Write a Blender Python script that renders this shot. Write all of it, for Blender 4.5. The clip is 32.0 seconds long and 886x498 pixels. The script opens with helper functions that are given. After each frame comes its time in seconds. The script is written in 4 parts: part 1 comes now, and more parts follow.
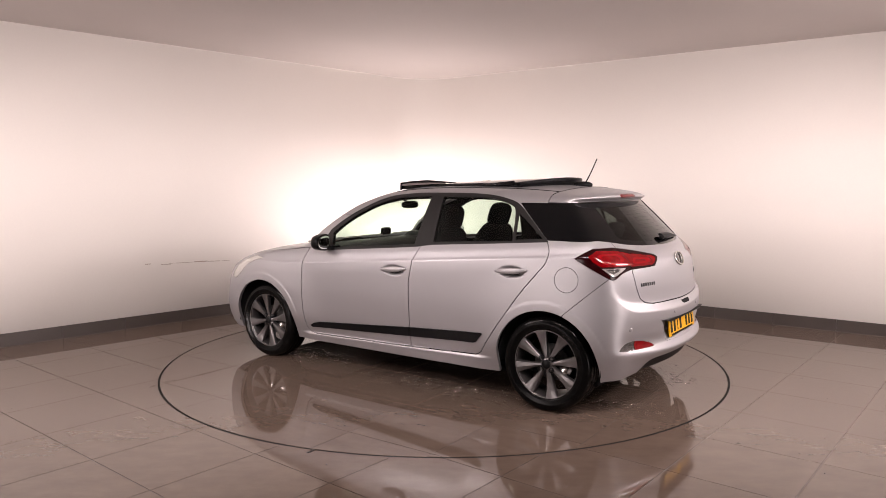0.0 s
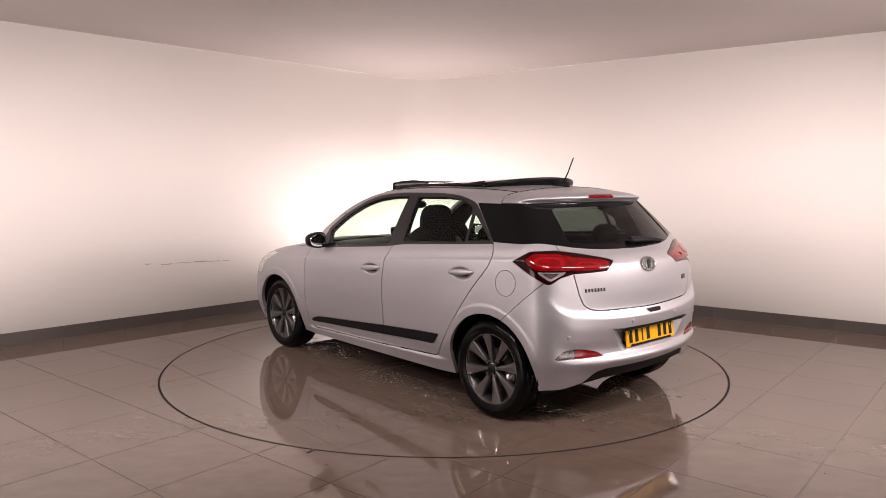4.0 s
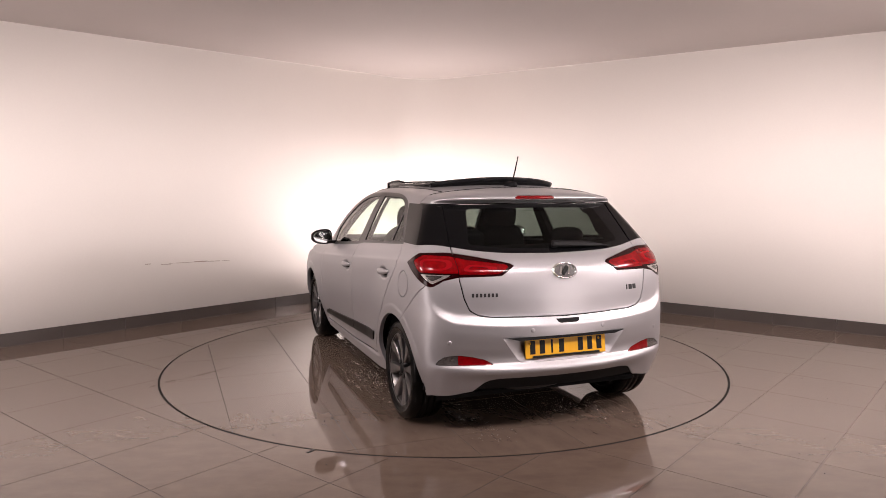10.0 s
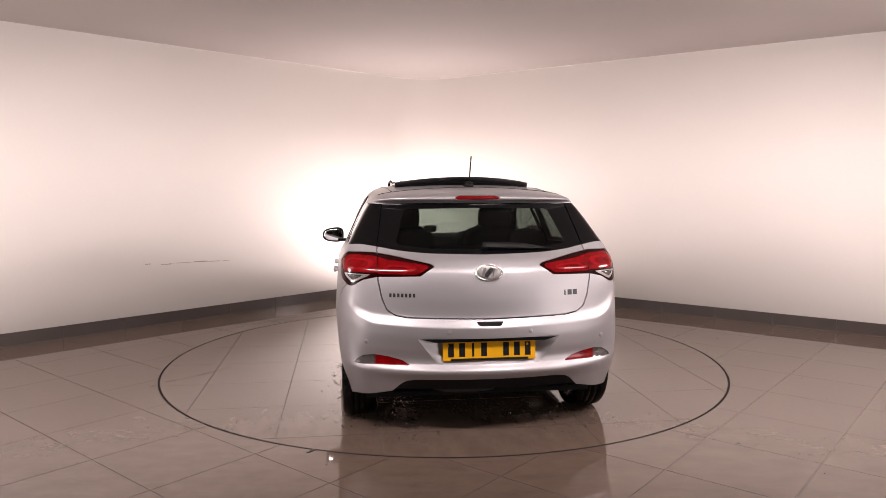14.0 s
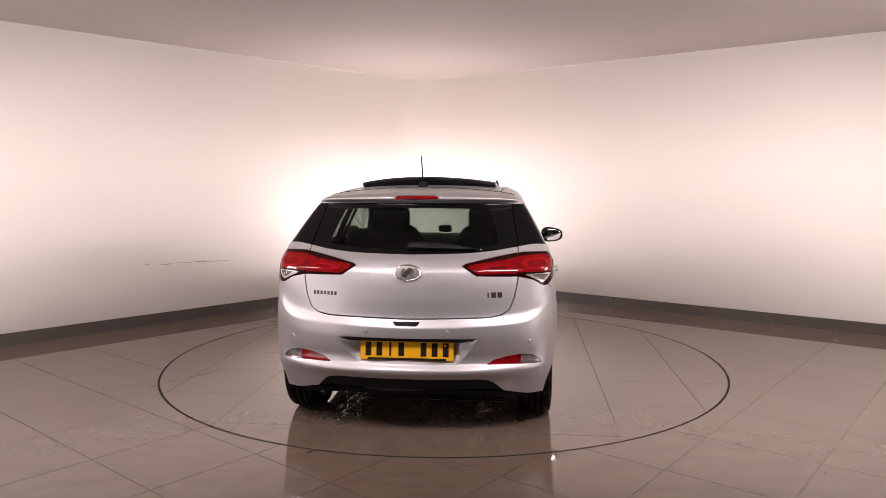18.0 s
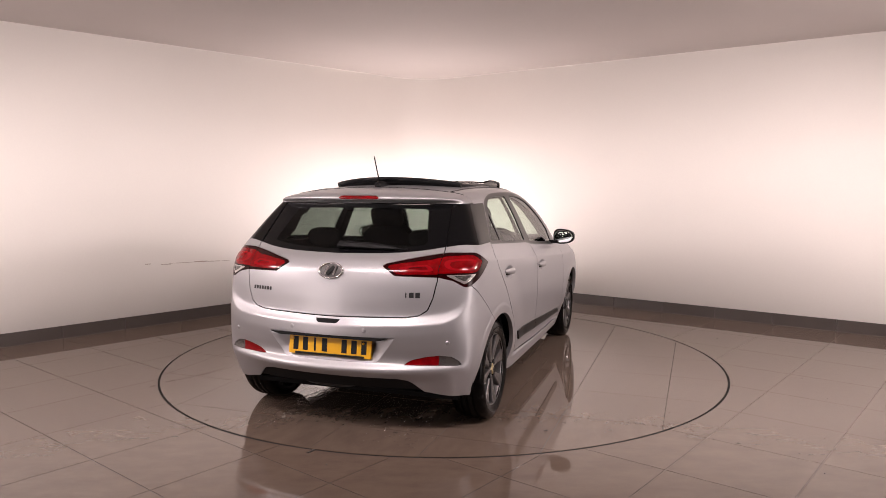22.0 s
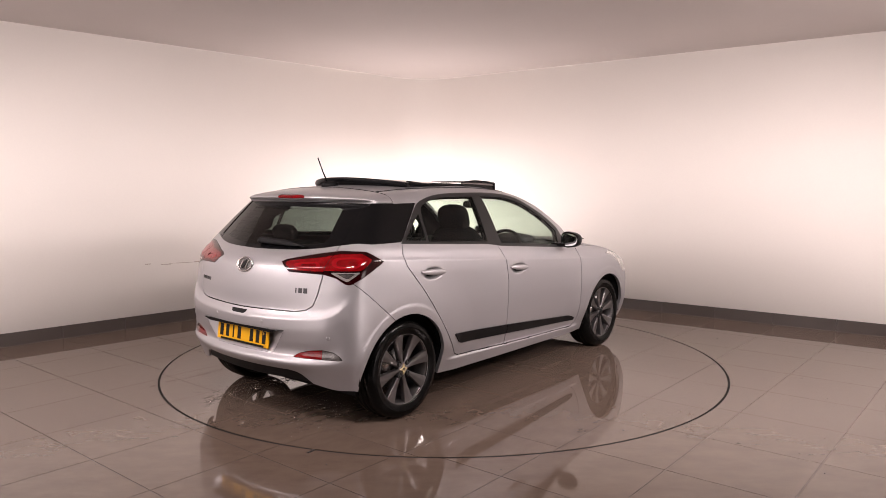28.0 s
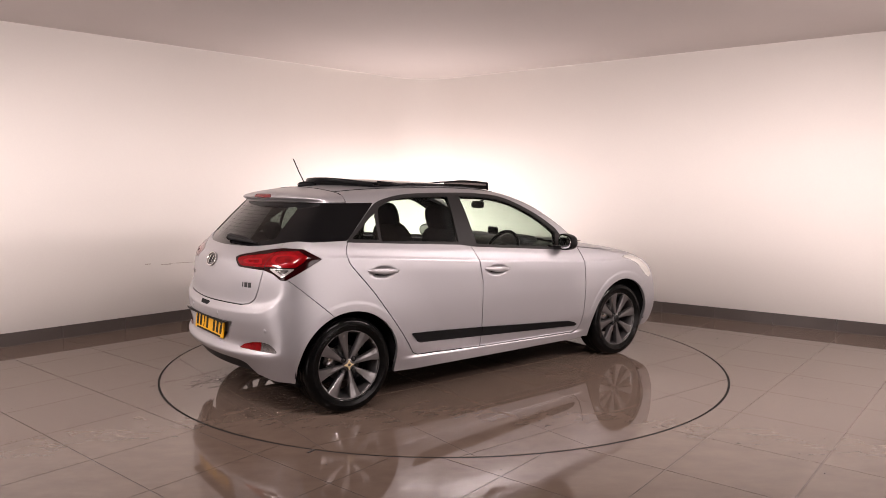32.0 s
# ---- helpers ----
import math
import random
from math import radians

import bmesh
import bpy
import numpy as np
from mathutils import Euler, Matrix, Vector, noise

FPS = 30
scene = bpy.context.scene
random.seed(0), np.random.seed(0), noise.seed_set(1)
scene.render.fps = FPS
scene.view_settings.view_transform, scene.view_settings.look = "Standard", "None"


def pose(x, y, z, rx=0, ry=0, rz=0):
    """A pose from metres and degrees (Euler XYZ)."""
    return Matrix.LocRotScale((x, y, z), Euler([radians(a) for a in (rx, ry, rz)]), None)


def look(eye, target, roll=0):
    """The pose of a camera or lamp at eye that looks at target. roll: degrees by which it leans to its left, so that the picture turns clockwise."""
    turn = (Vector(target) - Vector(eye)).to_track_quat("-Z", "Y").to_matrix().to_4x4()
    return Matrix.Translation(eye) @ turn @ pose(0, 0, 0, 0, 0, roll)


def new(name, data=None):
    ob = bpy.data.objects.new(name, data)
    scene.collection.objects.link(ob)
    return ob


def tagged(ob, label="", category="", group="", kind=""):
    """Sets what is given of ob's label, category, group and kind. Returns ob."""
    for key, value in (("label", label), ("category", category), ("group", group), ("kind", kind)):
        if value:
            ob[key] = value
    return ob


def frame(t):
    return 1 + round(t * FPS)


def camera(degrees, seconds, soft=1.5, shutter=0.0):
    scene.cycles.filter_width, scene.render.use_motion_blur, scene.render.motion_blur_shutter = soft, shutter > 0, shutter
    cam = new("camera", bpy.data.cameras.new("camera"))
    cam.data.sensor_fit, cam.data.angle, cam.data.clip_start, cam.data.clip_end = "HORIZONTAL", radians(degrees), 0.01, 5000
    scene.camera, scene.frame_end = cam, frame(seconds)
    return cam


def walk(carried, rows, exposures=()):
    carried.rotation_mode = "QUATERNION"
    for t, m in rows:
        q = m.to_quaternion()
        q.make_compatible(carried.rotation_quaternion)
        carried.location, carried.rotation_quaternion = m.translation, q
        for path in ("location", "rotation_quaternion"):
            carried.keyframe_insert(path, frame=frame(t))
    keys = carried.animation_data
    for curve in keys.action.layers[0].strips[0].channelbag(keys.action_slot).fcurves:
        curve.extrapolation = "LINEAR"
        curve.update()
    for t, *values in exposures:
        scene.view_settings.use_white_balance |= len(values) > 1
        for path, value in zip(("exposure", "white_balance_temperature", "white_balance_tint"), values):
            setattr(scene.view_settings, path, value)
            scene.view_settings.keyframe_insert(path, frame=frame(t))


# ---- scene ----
cam = camera(63.14, 32.0, soft=0.8)
EYE = pose(0, -5.886, 1.443, 90 - 5.265, 0, 0.062)
walk(cam, [(0.0, EYE), (32.0, EYE)])

# ---- world and lamps ----
world = bpy.data.worlds.new("world")
scene.world = world
world.use_nodes = True
world.node_tree.nodes["Background"].inputs[0].default_value = (0.75, 0.80, 0.9, 1)
world.node_tree.nodes["Background"].inputs[1].default_value = 0.02
scene.view_settings.exposure = 0.0


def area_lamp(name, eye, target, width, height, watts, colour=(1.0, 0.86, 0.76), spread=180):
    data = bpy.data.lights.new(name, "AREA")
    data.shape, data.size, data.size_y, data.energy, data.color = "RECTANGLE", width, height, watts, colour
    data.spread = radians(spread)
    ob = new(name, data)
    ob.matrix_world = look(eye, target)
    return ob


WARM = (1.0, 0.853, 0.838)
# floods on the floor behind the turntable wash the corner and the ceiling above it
area_lamp("corner_flood_and_fill", (-0.40, 2.60, 0.20), (-0.45, 3.20, 2.00), 0.5, 0.35, 46, WARM)
area_lamp("corner_flood_and_fill", (-0.50, 3.30, 0.40), (-0.42, 4.10, 0.95), 0.3, 0.2, 6, WARM, 140)
# two weak unseen fills added beside them to brighten the lower walls
area_lamp("corner_flood_and_fill", (-0.60, 2.30, 0.35), (-2.20, 2.20, 0.45), 0.3, 0.2, 2.6, WARM, 150)
area_lamp("corner_flood_and_fill", (0.30, 2.30, 0.35), (2.00, 2.20, 0.45), 0.3, 0.2, 2.6, WARM, 150)
# twin strip lights high on the two sides
for x, y, watts, target in ((4.6, -2.0, 32, (-2.2, 1.6, 0.2)), (-4.7, -2.6, 20, (3.1, 1.2, 0.2))):
    for z in (2.42, 2.62):
        area_lamp("strip_light", (x, y, z), target, 1.2, 0.07, watts, WARM, 120)
# louvred panels let into the ceiling throw their light down and forward
for x, y, watts in ((-3.0, -2.6, 38), (-1.2, -3.4, 46), (1.2, -3.4, 48), (2.9, -2.6, 48)):
    area_lamp("ceiling_panel_light", (x, y, 2.76), (1.05 * x, y + 3.0, 0.0), 0.9, 0.3, watts, WARM, 124)
# tall unseen soft fills added at both sides to brighten walls and car
area_lamp("side_fill_light", (-5.2, -5.0, 0.90), (-1.5, 2.6, 0.2), 2.6, 1.7, 70, WARM)
area_lamp("side_fill_light", (5.1, -5.0, 0.90), (1.5, 2.6, 0.2), 2.6, 1.7, 84, WARM)
# low unseen fills added at the far ends to lift the lower walls
area_lamp("low_wall_fill", (-5.0, -2.2, 0.25), (-2.8, 1.5, 0.30), 0.8, 0.15, 10, WARM, 66)
area_lamp("low_wall_fill", (5.1, -1.8, 0.25), (3.0, 2.0, 0.30), 0.8, 0.15, 9, WARM, 66)

# ---- materials ----
def material(name, colour, rough=0.5, metal=0.0, spots=0.0, scale=8.0, bump=0.0, grain=120.0, coat=0.0, emit=0.0, spec=0.5, rough_spots=0.0, sheen=0.0):
    """A surface whose colour, gloss and relief vary at two scales."""
    m = bpy.data.materials.new(name)
    m.use_nodes = True
    n, links = m.node_tree.nodes, m.node_tree.links
    b = n["Principled BSDF"]
    b.inputs["Roughness"].default_value, b.inputs["Metallic"].default_value = rough, metal
    b.inputs["Coat Weight"].default_value, b.inputs["Specular IOR Level"].default_value = coat, spec
    b.inputs["Coat Roughness"].default_value = 0.04
    b.inputs["Sheen Weight"].default_value = sheen
    b.inputs["Base Color"].default_value = (*colour, 1)
    if emit:
        b.inputs["Emission Color"].default_value, b.inputs["Emission Strength"].default_value = (*colour, 1), emit
    if not (spots or bump or rough_spots):
        return m
    at = n.new("ShaderNodeTexCoord")
    large, fine = n.new("ShaderNodeTexNoise"), n.new("ShaderNodeTexNoise")
    large.inputs["Scale"].default_value, large.inputs["Detail"].default_value = scale, 5
    fine.inputs["Scale"].default_value, fine.inputs["Detail"].default_value = grain, 3
    for t in (large, fine):
        links.new(at.outputs["Object"], t.inputs["Vector"])
    both = n.new("ShaderNodeMath")
    both.operation = "MULTIPLY_ADD"
    both.inputs[1].default_value = 0.4
    links.new(fine.outputs["Fac"], both.inputs[0])
    links.new(large.outputs["Fac"], both.inputs[2])
    if spots:
        ramp = n.new("ShaderNodeMapRange")
        ramp.inputs["From Min"].default_value, ramp.inputs["From Max"].default_value = 0.35, 1.05
        ramp.inputs["To Min"].default_value, ramp.inputs["To Max"].default_value = 1 - spots, 1 + spots
        links.new(both.outputs[0], ramp.inputs["Value"])
        mul = n.new("ShaderNodeVectorMath")
        mul.operation = "SCALE"
        mul.inputs[0].default_value = colour
        links.new(ramp.outputs["Result"], mul.inputs["Scale"])
        links.new(mul.outputs[0], b.inputs["Base Color"])
    if rough_spots:
        ramp = n.new("ShaderNodeMapRange")
        ramp.inputs["From Min"].default_value, ramp.inputs["From Max"].default_value = 0.4, 1.0
        ramp.inputs["To Min"].default_value, ramp.inputs["To Max"].default_value = max(rough - rough_spots, 0.02), rough + rough_spots
        links.new(both.outputs[0], ramp.inputs["Value"])
        links.new(ramp.outputs["Result"], b.inputs["Roughness"])
    if bump:
        bp = n.new("ShaderNodeBump")
        bp.inputs["Strength"].default_value, bp.inputs["Distance"].default_value = 0.6, bump
        links.new(both.outputs[0], bp.inputs["Height"])
        links.new(bp.outputs["Normal"], b.inputs["Normal"])
    return m


def glass(name, tint, gloss=0.02):
    """A thin pane: light passes tinted, and the surface mirrors by its angle."""
    m = bpy.data.materials.new(name)
    m.use_nodes = True
    n, links = m.node_tree.nodes, m.node_tree.links
    n.remove(n["Principled BSDF"])
    clear, shine, mix, face = n.new("ShaderNodeBsdfTransparent"), n.new("ShaderNodeBsdfGlossy"), n.new("ShaderNodeMixShader"), n.new("ShaderNodeLayerWeight")
    clear.inputs[0].default_value = (*tint, 1)
    shine.inputs["Roughness"].default_value = gloss
    power, scale = n.new("ShaderNodeMath"), n.new("ShaderNodeMath")
    power.operation, scale.operation = "POWER", "MULTIPLY_ADD"
    power.inputs[1].default_value, scale.inputs[1].default_value, scale.inputs[2].default_value = 5.0, 0.96, 0.03
    face.inputs["Blend"].default_value = 0.5
    links.new(face.outputs["Facing"], power.inputs[0])
    links.new(power.outputs[0], scale.inputs[0])
    links.new(scale.outputs[0], mix.inputs[0])
    links.new(clear.outputs[0], mix.inputs[1])
    links.new(shine.outputs[0], mix.inputs[2])
    links.new(mix.outputs[0], n["Material Output"].inputs[0])
    return m


WALL = material("wall_paint", (0.80, 0.765, 0.725), 0.6, spots=0.03, scale=0.7, bump=0.0006, grain=60)
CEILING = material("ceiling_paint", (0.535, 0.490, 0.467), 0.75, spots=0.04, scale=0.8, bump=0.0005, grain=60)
def tile_stone(name, colour, vein, rough, spec):
    """Polished stone tile: streaks along one way, cloudy patches and fine pits, another cut in each tile."""
    m = material(name, colour, rough, spec=spec)
    n, links = m.node_tree.nodes, m.node_tree.links
    b = n["Principled BSDF"]
    at, own, shift = n.new("ShaderNodeTexCoord"), n.new("ShaderNodeObjectInfo"), n.new("ShaderNodeVectorMath")
    shift.operation = "MULTIPLY_ADD"
    shift.inputs[1].default_value = (1, 1, 1)
    links.new(at.outputs["Object"], shift.inputs[0])
    far = n.new("ShaderNodeVectorMath")
    far.operation = "SCALE"
    far.inputs[0].default_value = (31.0, 17.0, 5.0)
    links.new(own.outputs["Random"], far.inputs["Scale"])
    links.new(far.outputs[0], shift.inputs[2])
    turn = n.new("ShaderNodeMapping")
    turn.inputs["Rotation"].default_value = (0, 0, radians(-62))
    turn.inputs["Scale"].default_value = (2.6, 6.5, 1.0)
    links.new(shift.outputs[0], turn.inputs["Vector"])
    streak, cloud, pit = [n.new("ShaderNodeTexNoise") for _ in range(3)]
    for tex, scale, detail in ((streak, 1.7, 8), (cloud, 5.0, 6), (pit, 240.0, 2)):
        tex.inputs["Scale"].default_value, tex.inputs["Detail"].default_value, tex.inputs["Roughness"].default_value = scale, detail, 0.62
    links.new(turn.outputs[0], streak.inputs["Vector"])
    links.new(shift.outputs[0], cloud.inputs["Vector"])
    links.new(shift.outputs[0], pit.inputs["Vector"])
    total = n.new("ShaderNodeMath")
    total.operation = "MULTIPLY_ADD"
    total.inputs[1].default_value = 0.7
    links.new(cloud.outputs["Fac"], total.inputs[0])
    links.new(streak.outputs["Fac"], total.inputs[2])
    more = n.new("ShaderNodeMath")
    more.operation = "MULTIPLY_ADD"
    more.inputs[1].default_value = 0.22
    links.new(pit.outputs["Fac"], more.inputs[0])
    links.new(total.outputs[0], more.inputs[2])
    ramp = n.new("ShaderNodeMapRange")
    ramp.inputs["From Min"].default_value, ramp.inputs["From Max"].default_value = 0.66, 1.26
    links.new(more.outputs[0], ramp.inputs["Value"])
    mix = n.new("ShaderNodeMix")
    mix.data_type = "RGBA"
    mix.inputs[6].default_value, mix.inputs[7].default_value = (*colour, 1), (*vein, 1)
    links.new(ramp.outputs["Result"], mix.inputs[0])
    links.new(mix.outputs[2], b.inputs["Base Color"])
    gloss = n.new("ShaderNodeMapRange")
    gloss.inputs["To Min"].default_value, gloss.inputs["To Max"].default_value = rough * 0.7, rough * 1.5
    links.new(ramp.outputs["Result"], gloss.inputs["Value"])
    links.new(gloss.outputs["Result"], b.inputs["Roughness"])
    return m


TILE = tile_stone("floor_tile", (0.090, 0.065, 0.051), (0.120, 0.089, 0.070), 0.032, 0.47)
GROUT = material("grout", (0.05, 0.045, 0.042), 0.8, spots=0.2)
# the joints grade from dark on the left to pale on the right
n, links = GROUT.node_tree.nodes, GROUT.node_tree.links
at, split, side, joint_tone = n.new("ShaderNodeTexCoord"), n.new("ShaderNodeSeparateXYZ"), n.new("ShaderNodeMapRange"), n.new("ShaderNodeMix")
side.inputs["From Min"].default_value, side.inputs["From Max"].default_value = 0.3, 2.2
joint_tone.data_type = "RGBA"
joint_tone.inputs[6].default_value, joint_tone.inputs[7].default_value = (0.028, 0.024, 0.022, 1), (0.15, 0.125, 0.11, 1)
links.new(at.outputs["Object"], split.inputs[0])
links.new(split.outputs[0], side.inputs["Value"])
links.new(side.outputs["Result"], joint_tone.inputs[0])
links.new(joint_tone.outputs[2], n["Principled BSDF"].inputs["Base Color"])
SKIRT = material("skirting_tile", (0.050, 0.041, 0.037), 0.30, spots=0.12, scale=4, bump=0.0003)
PALE = material("skirting_sealant", (0.085, 0.072, 0.065), 0.7)
PAINT = material("silver_paint", (0.374, 0.366, 0.379), 0.47, metal=0.76, spots=0.02, scale=900, grain=2500, coat=0.45)
PAINT.node_tree.nodes["Principled BSDF"].inputs["Coat Roughness"].default_value = 0.16
TRIM = material("black_trim", (0.004, 0.004, 0.0045), 0.32, spots=0.1, scale=20, spec=0.15)
PLASTIC = material("black_plastic", (0.006, 0.006, 0.0065), 0.5, spec=0.12, spots=0.15, scale=30, bump=0.0002, grain=700)
LINER = material("dark_lining", (0.007, 0.007, 0.0075), 0.9, spec=0.15, spots=0.2, scale=25)
GLASS = glass("tinted_glass", (0.71, 0.80, 0.73))
REAR_GLASS = glass("privacy_glass", (0.135, 0.155, 0.143))
MID_GLASS = glass("light_tinted_glass", (0.62, 0.70, 0.64))
PILLAR = material("satin_black_trim", (0.013, 0.0125, 0.0125), 0.30, spec=0.35, spots=0.1, scale=20)
BLACK_GLASS = material("black_glass", (0.003, 0.003, 0.0034), 0.03, spec=0.20)
RED = material("red_lens", (0.125, 0.0006, 0.0018), 0.08, coat=0.15, spec=0.3, spots=0.5, scale=22, grain=70)
DARK_RED = material("dark_red_lens", (0.010, 0.0003, 0.0006), 0.12, coat=0.2, spec=0.2)
CLEAR_LENS = material("clear_lens", (0.62, 0.61, 0.60), 0.16, metal=0.8, coat=1.0)
YELLOW = material("number_plate", (0.60, 0.305, 0.004), 0.42, coat=0.0, spec=0.25)
BLACK = material("black_print", (0.008, 0.008, 0.008), 0.5, spec=0.15)
CHROME = material("chrome", (0.82, 0.82, 0.84), 0.08, metal=1.0)
ALLOY = material("grey_alloy", (0.112, 0.106, 0.106), 0.32, metal=0.8, coat=0.6, spots=0.05, scale=300)
BRIGHT_ALLOY = material("machined_alloy", (0.62, 0.60, 0.59), 0.25, metal=1.0)
RUBBER = material("wet_rubber", (0.0022, 0.0022, 0.0022), 0.16, spots=0.25, scale=26, rough_spots=0.12, bump=0.0016, grain=130, spec=0.11)
CAST = material("cast_iron", (0.05, 0.047, 0.045), 0.5, metal=0.6, spots=0.3, scale=40)
CLOTH = material("seat_cloth", (0.008, 0.008, 0.009), 0.9, spots=0.25, scale=60, bump=0.0008, grain=900, spec=0.2)


# ---- building helpers ----
def mesh_ob(name, bm, mat, smooth=False):
    me = bpy.data.meshes.new(name)
    bm.to_mesh(me)
    bm.free()
    me.materials.append(mat)
    for f in me.polygons:
        f.use_smooth = smooth
    return new(name, me)


def part(name, bm, mat, parent, label="", smooth=False, at=None):
    ob = mesh_ob(name, bm, mat, smooth)
    ob.parent = parent
    if at is not None:
        ob.matrix_basis = at
    if label:
        ob["label"] = label
    return ob


def box(sx, sy, sz, m=None, bevel=0.0, bm=None):
    """A block with its middle at the pose m."""
    own = bmesh.new()
    bmesh.ops.create_cube(own, size=1, matrix=(m or Matrix()) @ Matrix.Diagonal((sx, sy, sz, 1)))
    if bevel:
        bmesh.ops.bevel(own, geom=own.edges[:], offset=bevel, segments=2, affect="EDGES", clamp_overlap=True)
    if bm is None:
        return own
    merge(bm, own)
    return bm


def merge(bm, other, m=None):
    me = bpy.data.meshes.new("tmp")
    if m is not None:
        other.transform(m)
    other.to_mesh(me)
    other.free()
    bm.from_mesh(me)
    bpy.data.meshes.remove(me)
    return bm


def lathe(profile, steps=48, m=None):
    """A turned body round z from (radius, height) pairs."""
    bm = bmesh.new()
    rings = [[bm.verts.new((r * math.cos(2 * math.pi * k / steps), r * math.sin(2 * math.pi * k / steps), h)) for k in range(steps)] for r, h in profile]
    for a, b in zip(rings, rings[1:]):
        for k in range(steps):
            bm.faces.new((a[k], a[(k + 1) % steps], b[(k + 1) % steps], b[k]))
    if m is not None:
        bm.transform(m)
    return bm


def prism(points, z0, z1, m=None, bm=None):
    """A flat outline (x, y) made thick from z0 to z1."""
    own = bmesh.new()
    lo, hi = [own.verts.new((x, y, z0)) for x, y in points], [own.verts.new((x, y, z1)) for x, y in points]
    k = len(points)
    own.faces.new(lo[::-1])
    own.faces.new(hi)
    for i in range(k):
        own.faces.new((lo[i], lo[(i + 1) % k], hi[(i + 1) % k], hi[i]))
    bmesh.ops.recalc_face_normals(own, faces=own.faces[:])
    if m is not None:
        own.transform(m)
    if bm is None:
        return own
    return merge(bm, own)


def tube(path, radius, steps=10, m=None):
    """A round bar along a path of points; radius: one for all or one a point."""
    bm = bmesh.new()
    path = [Vector(q) for q in path]
    radii = radius if isinstance(radius, (list, tuple)) else [radius] * len(path)
    rings = []
    for i, q in enumerate(path):
        way = (path[min(i + 1, len(path) - 1)] - path[max(i - 1, 0)]).normalized()
        turn = way.to_track_quat("Z", "Y").to_matrix()
        rings.append([bm.verts.new(q + turn @ Vector((radii[i] * math.cos(2 * math.pi * k / steps), radii[i] * math.sin(2 * math.pi * k / steps), 0))) for k in range(steps)])
    for a, b in zip(rings, rings[1:]):
        for k in range(steps):
            bm.faces.new((a[k], a[(k + 1) % steps], b[(k + 1) % steps], b[k]))
    bm.faces.new(rings[0][::-1])
    bm.faces.new(rings[-1])
    if m is not None:
        bm.transform(m)
    return bm


def ellipsoid(sx, sy, sz, steps=20, power=1.0):
    """A rounded block; power under 1 makes it boxier."""
    bm = bmesh.new()
    bmesh.ops.create_uvsphere(bm, u_segments=steps * 2, v_segments=steps, radius=1)
    for q in bm.verts:
        q.co = Vector([math.copysign(abs(c) ** power, c) * r for c, r in zip(q.co, (sx, sy, sz))])
    return bm


def empty(name, at=None):
    ob = new(name)
    ob.empty_display_size = 0.2
    if at is not None:
        ob.matrix_basis = at
    return ob


# ---- the room ----
CORNER = Vector((-0.298, 4.122))
LEFT_WAY, RIGHT_WAY = Vector((-0.6886, -0.7252)), Vector((0.7999, -0.6002))
HIGH, FILLET = 2.82, 0.60


def inner_outline():
    """The room's outline, seen from above, the rounded corner in the middle."""
    half = LEFT_WAY.angle(RIGHT_WAY) / 2
    reach = FILLET / math.tan(half)
    a, b = CORNER + LEFT_WAY * reach, CORNER + RIGHT_WAY * reach
    mid = CORNER + (LEFT_WAY + RIGHT_WAY).normalized() * (FILLET / math.sin(half))
    a0, b0 = (a - mid), (b - mid)
    ang0, ang1 = math.atan2(a0.y, a0.x), math.atan2(b0.y, b0.x)
    if ang0 < ang1:
        ang0 += 2 * math.pi
    arc = [mid + FILLET * Vector((math.cos(ang0 + (ang1 - ang0) * k / 16), math.sin(ang0 + (ang1 - ang0) * k / 16))) for k in range(17)]
    return a, arc, b


def wall_strip(name, points, z0, z1, thick, mat, label):
    """An upright sheet of wall with thickness, along a run of points; its inner face is on them."""
    bm = bmesh.new()
    n = len(points)
    out = []
    for i, q in enumerate(points):
        way = (points[min(i + 1, n - 1)] - points[max(i - 1, 0)]).normalized()
        out.append(q + Vector((-way.y, way.x)) * thick)
    rows = [[bm.verts.new((*q, z)) for q in line] for line, z in ((points, z0), (points, z1), (out, z1), (out, z0))]
    for a, b in zip(rows, rows[1:] + rows[:1]):
        for i in range(n - 1):
            bm.faces.new((a[i], a[i + 1], b[i + 1], b[i]))
    bm.faces.new([r[0] for r in rows])
    bm.faces.new([r[-1] for r in rows][::-1])
    bmesh.ops.recalc_face_normals(bm, faces=bm.faces[:])
    return tagged(mesh_ob(name, bm, mat, False), label, "wall", kind="structure")


A, ARC, B = inner_outline()
LEFT_END, RIGHT_END = CORNER + LEFT_WAY * 7.9, CORNER + RIGHT_WAY * 7.4
BACK = -9.0
run = [LEFT_END] + [LEFT_END.lerp(A, k / 6) for k in range(1, 6)] + ARC + [B.lerp(RIGHT_END, k / 6) for k in range(1, 7)]
w = wall_strip("wall_north", run, 0.0, HIGH + 0.1, 0.15, WALL, "smooth white painted wall with a rounded inner corner")
for f in w.data.polygons:
    f.use_smooth = abs(f.normal.z) < 0.1
wall_strip("wall_east", [RIGHT_END, Vector((RIGHT_END.x, BACK))], 0, HIGH + 0.1, 0.15, WALL, "plain white painted wall")
wall_strip("wall_south", [Vector((RIGHT_END.x, BACK)), Vector((LEFT_END.x, BACK))], 0, HIGH + 0.1, 0.15, WALL, "plain white painted wall")
wall_strip("wall_west", [Vector((LEFT_END.x, BACK)), LEFT_END], 0, HIGH + 0.1, 0.15, WALL, "plain white painted wall")
room = [LEFT_END] + ARC + [RIGHT_END, Vector((RIGHT_END.x, BACK)), Vector((LEFT_END.x, BACK))]
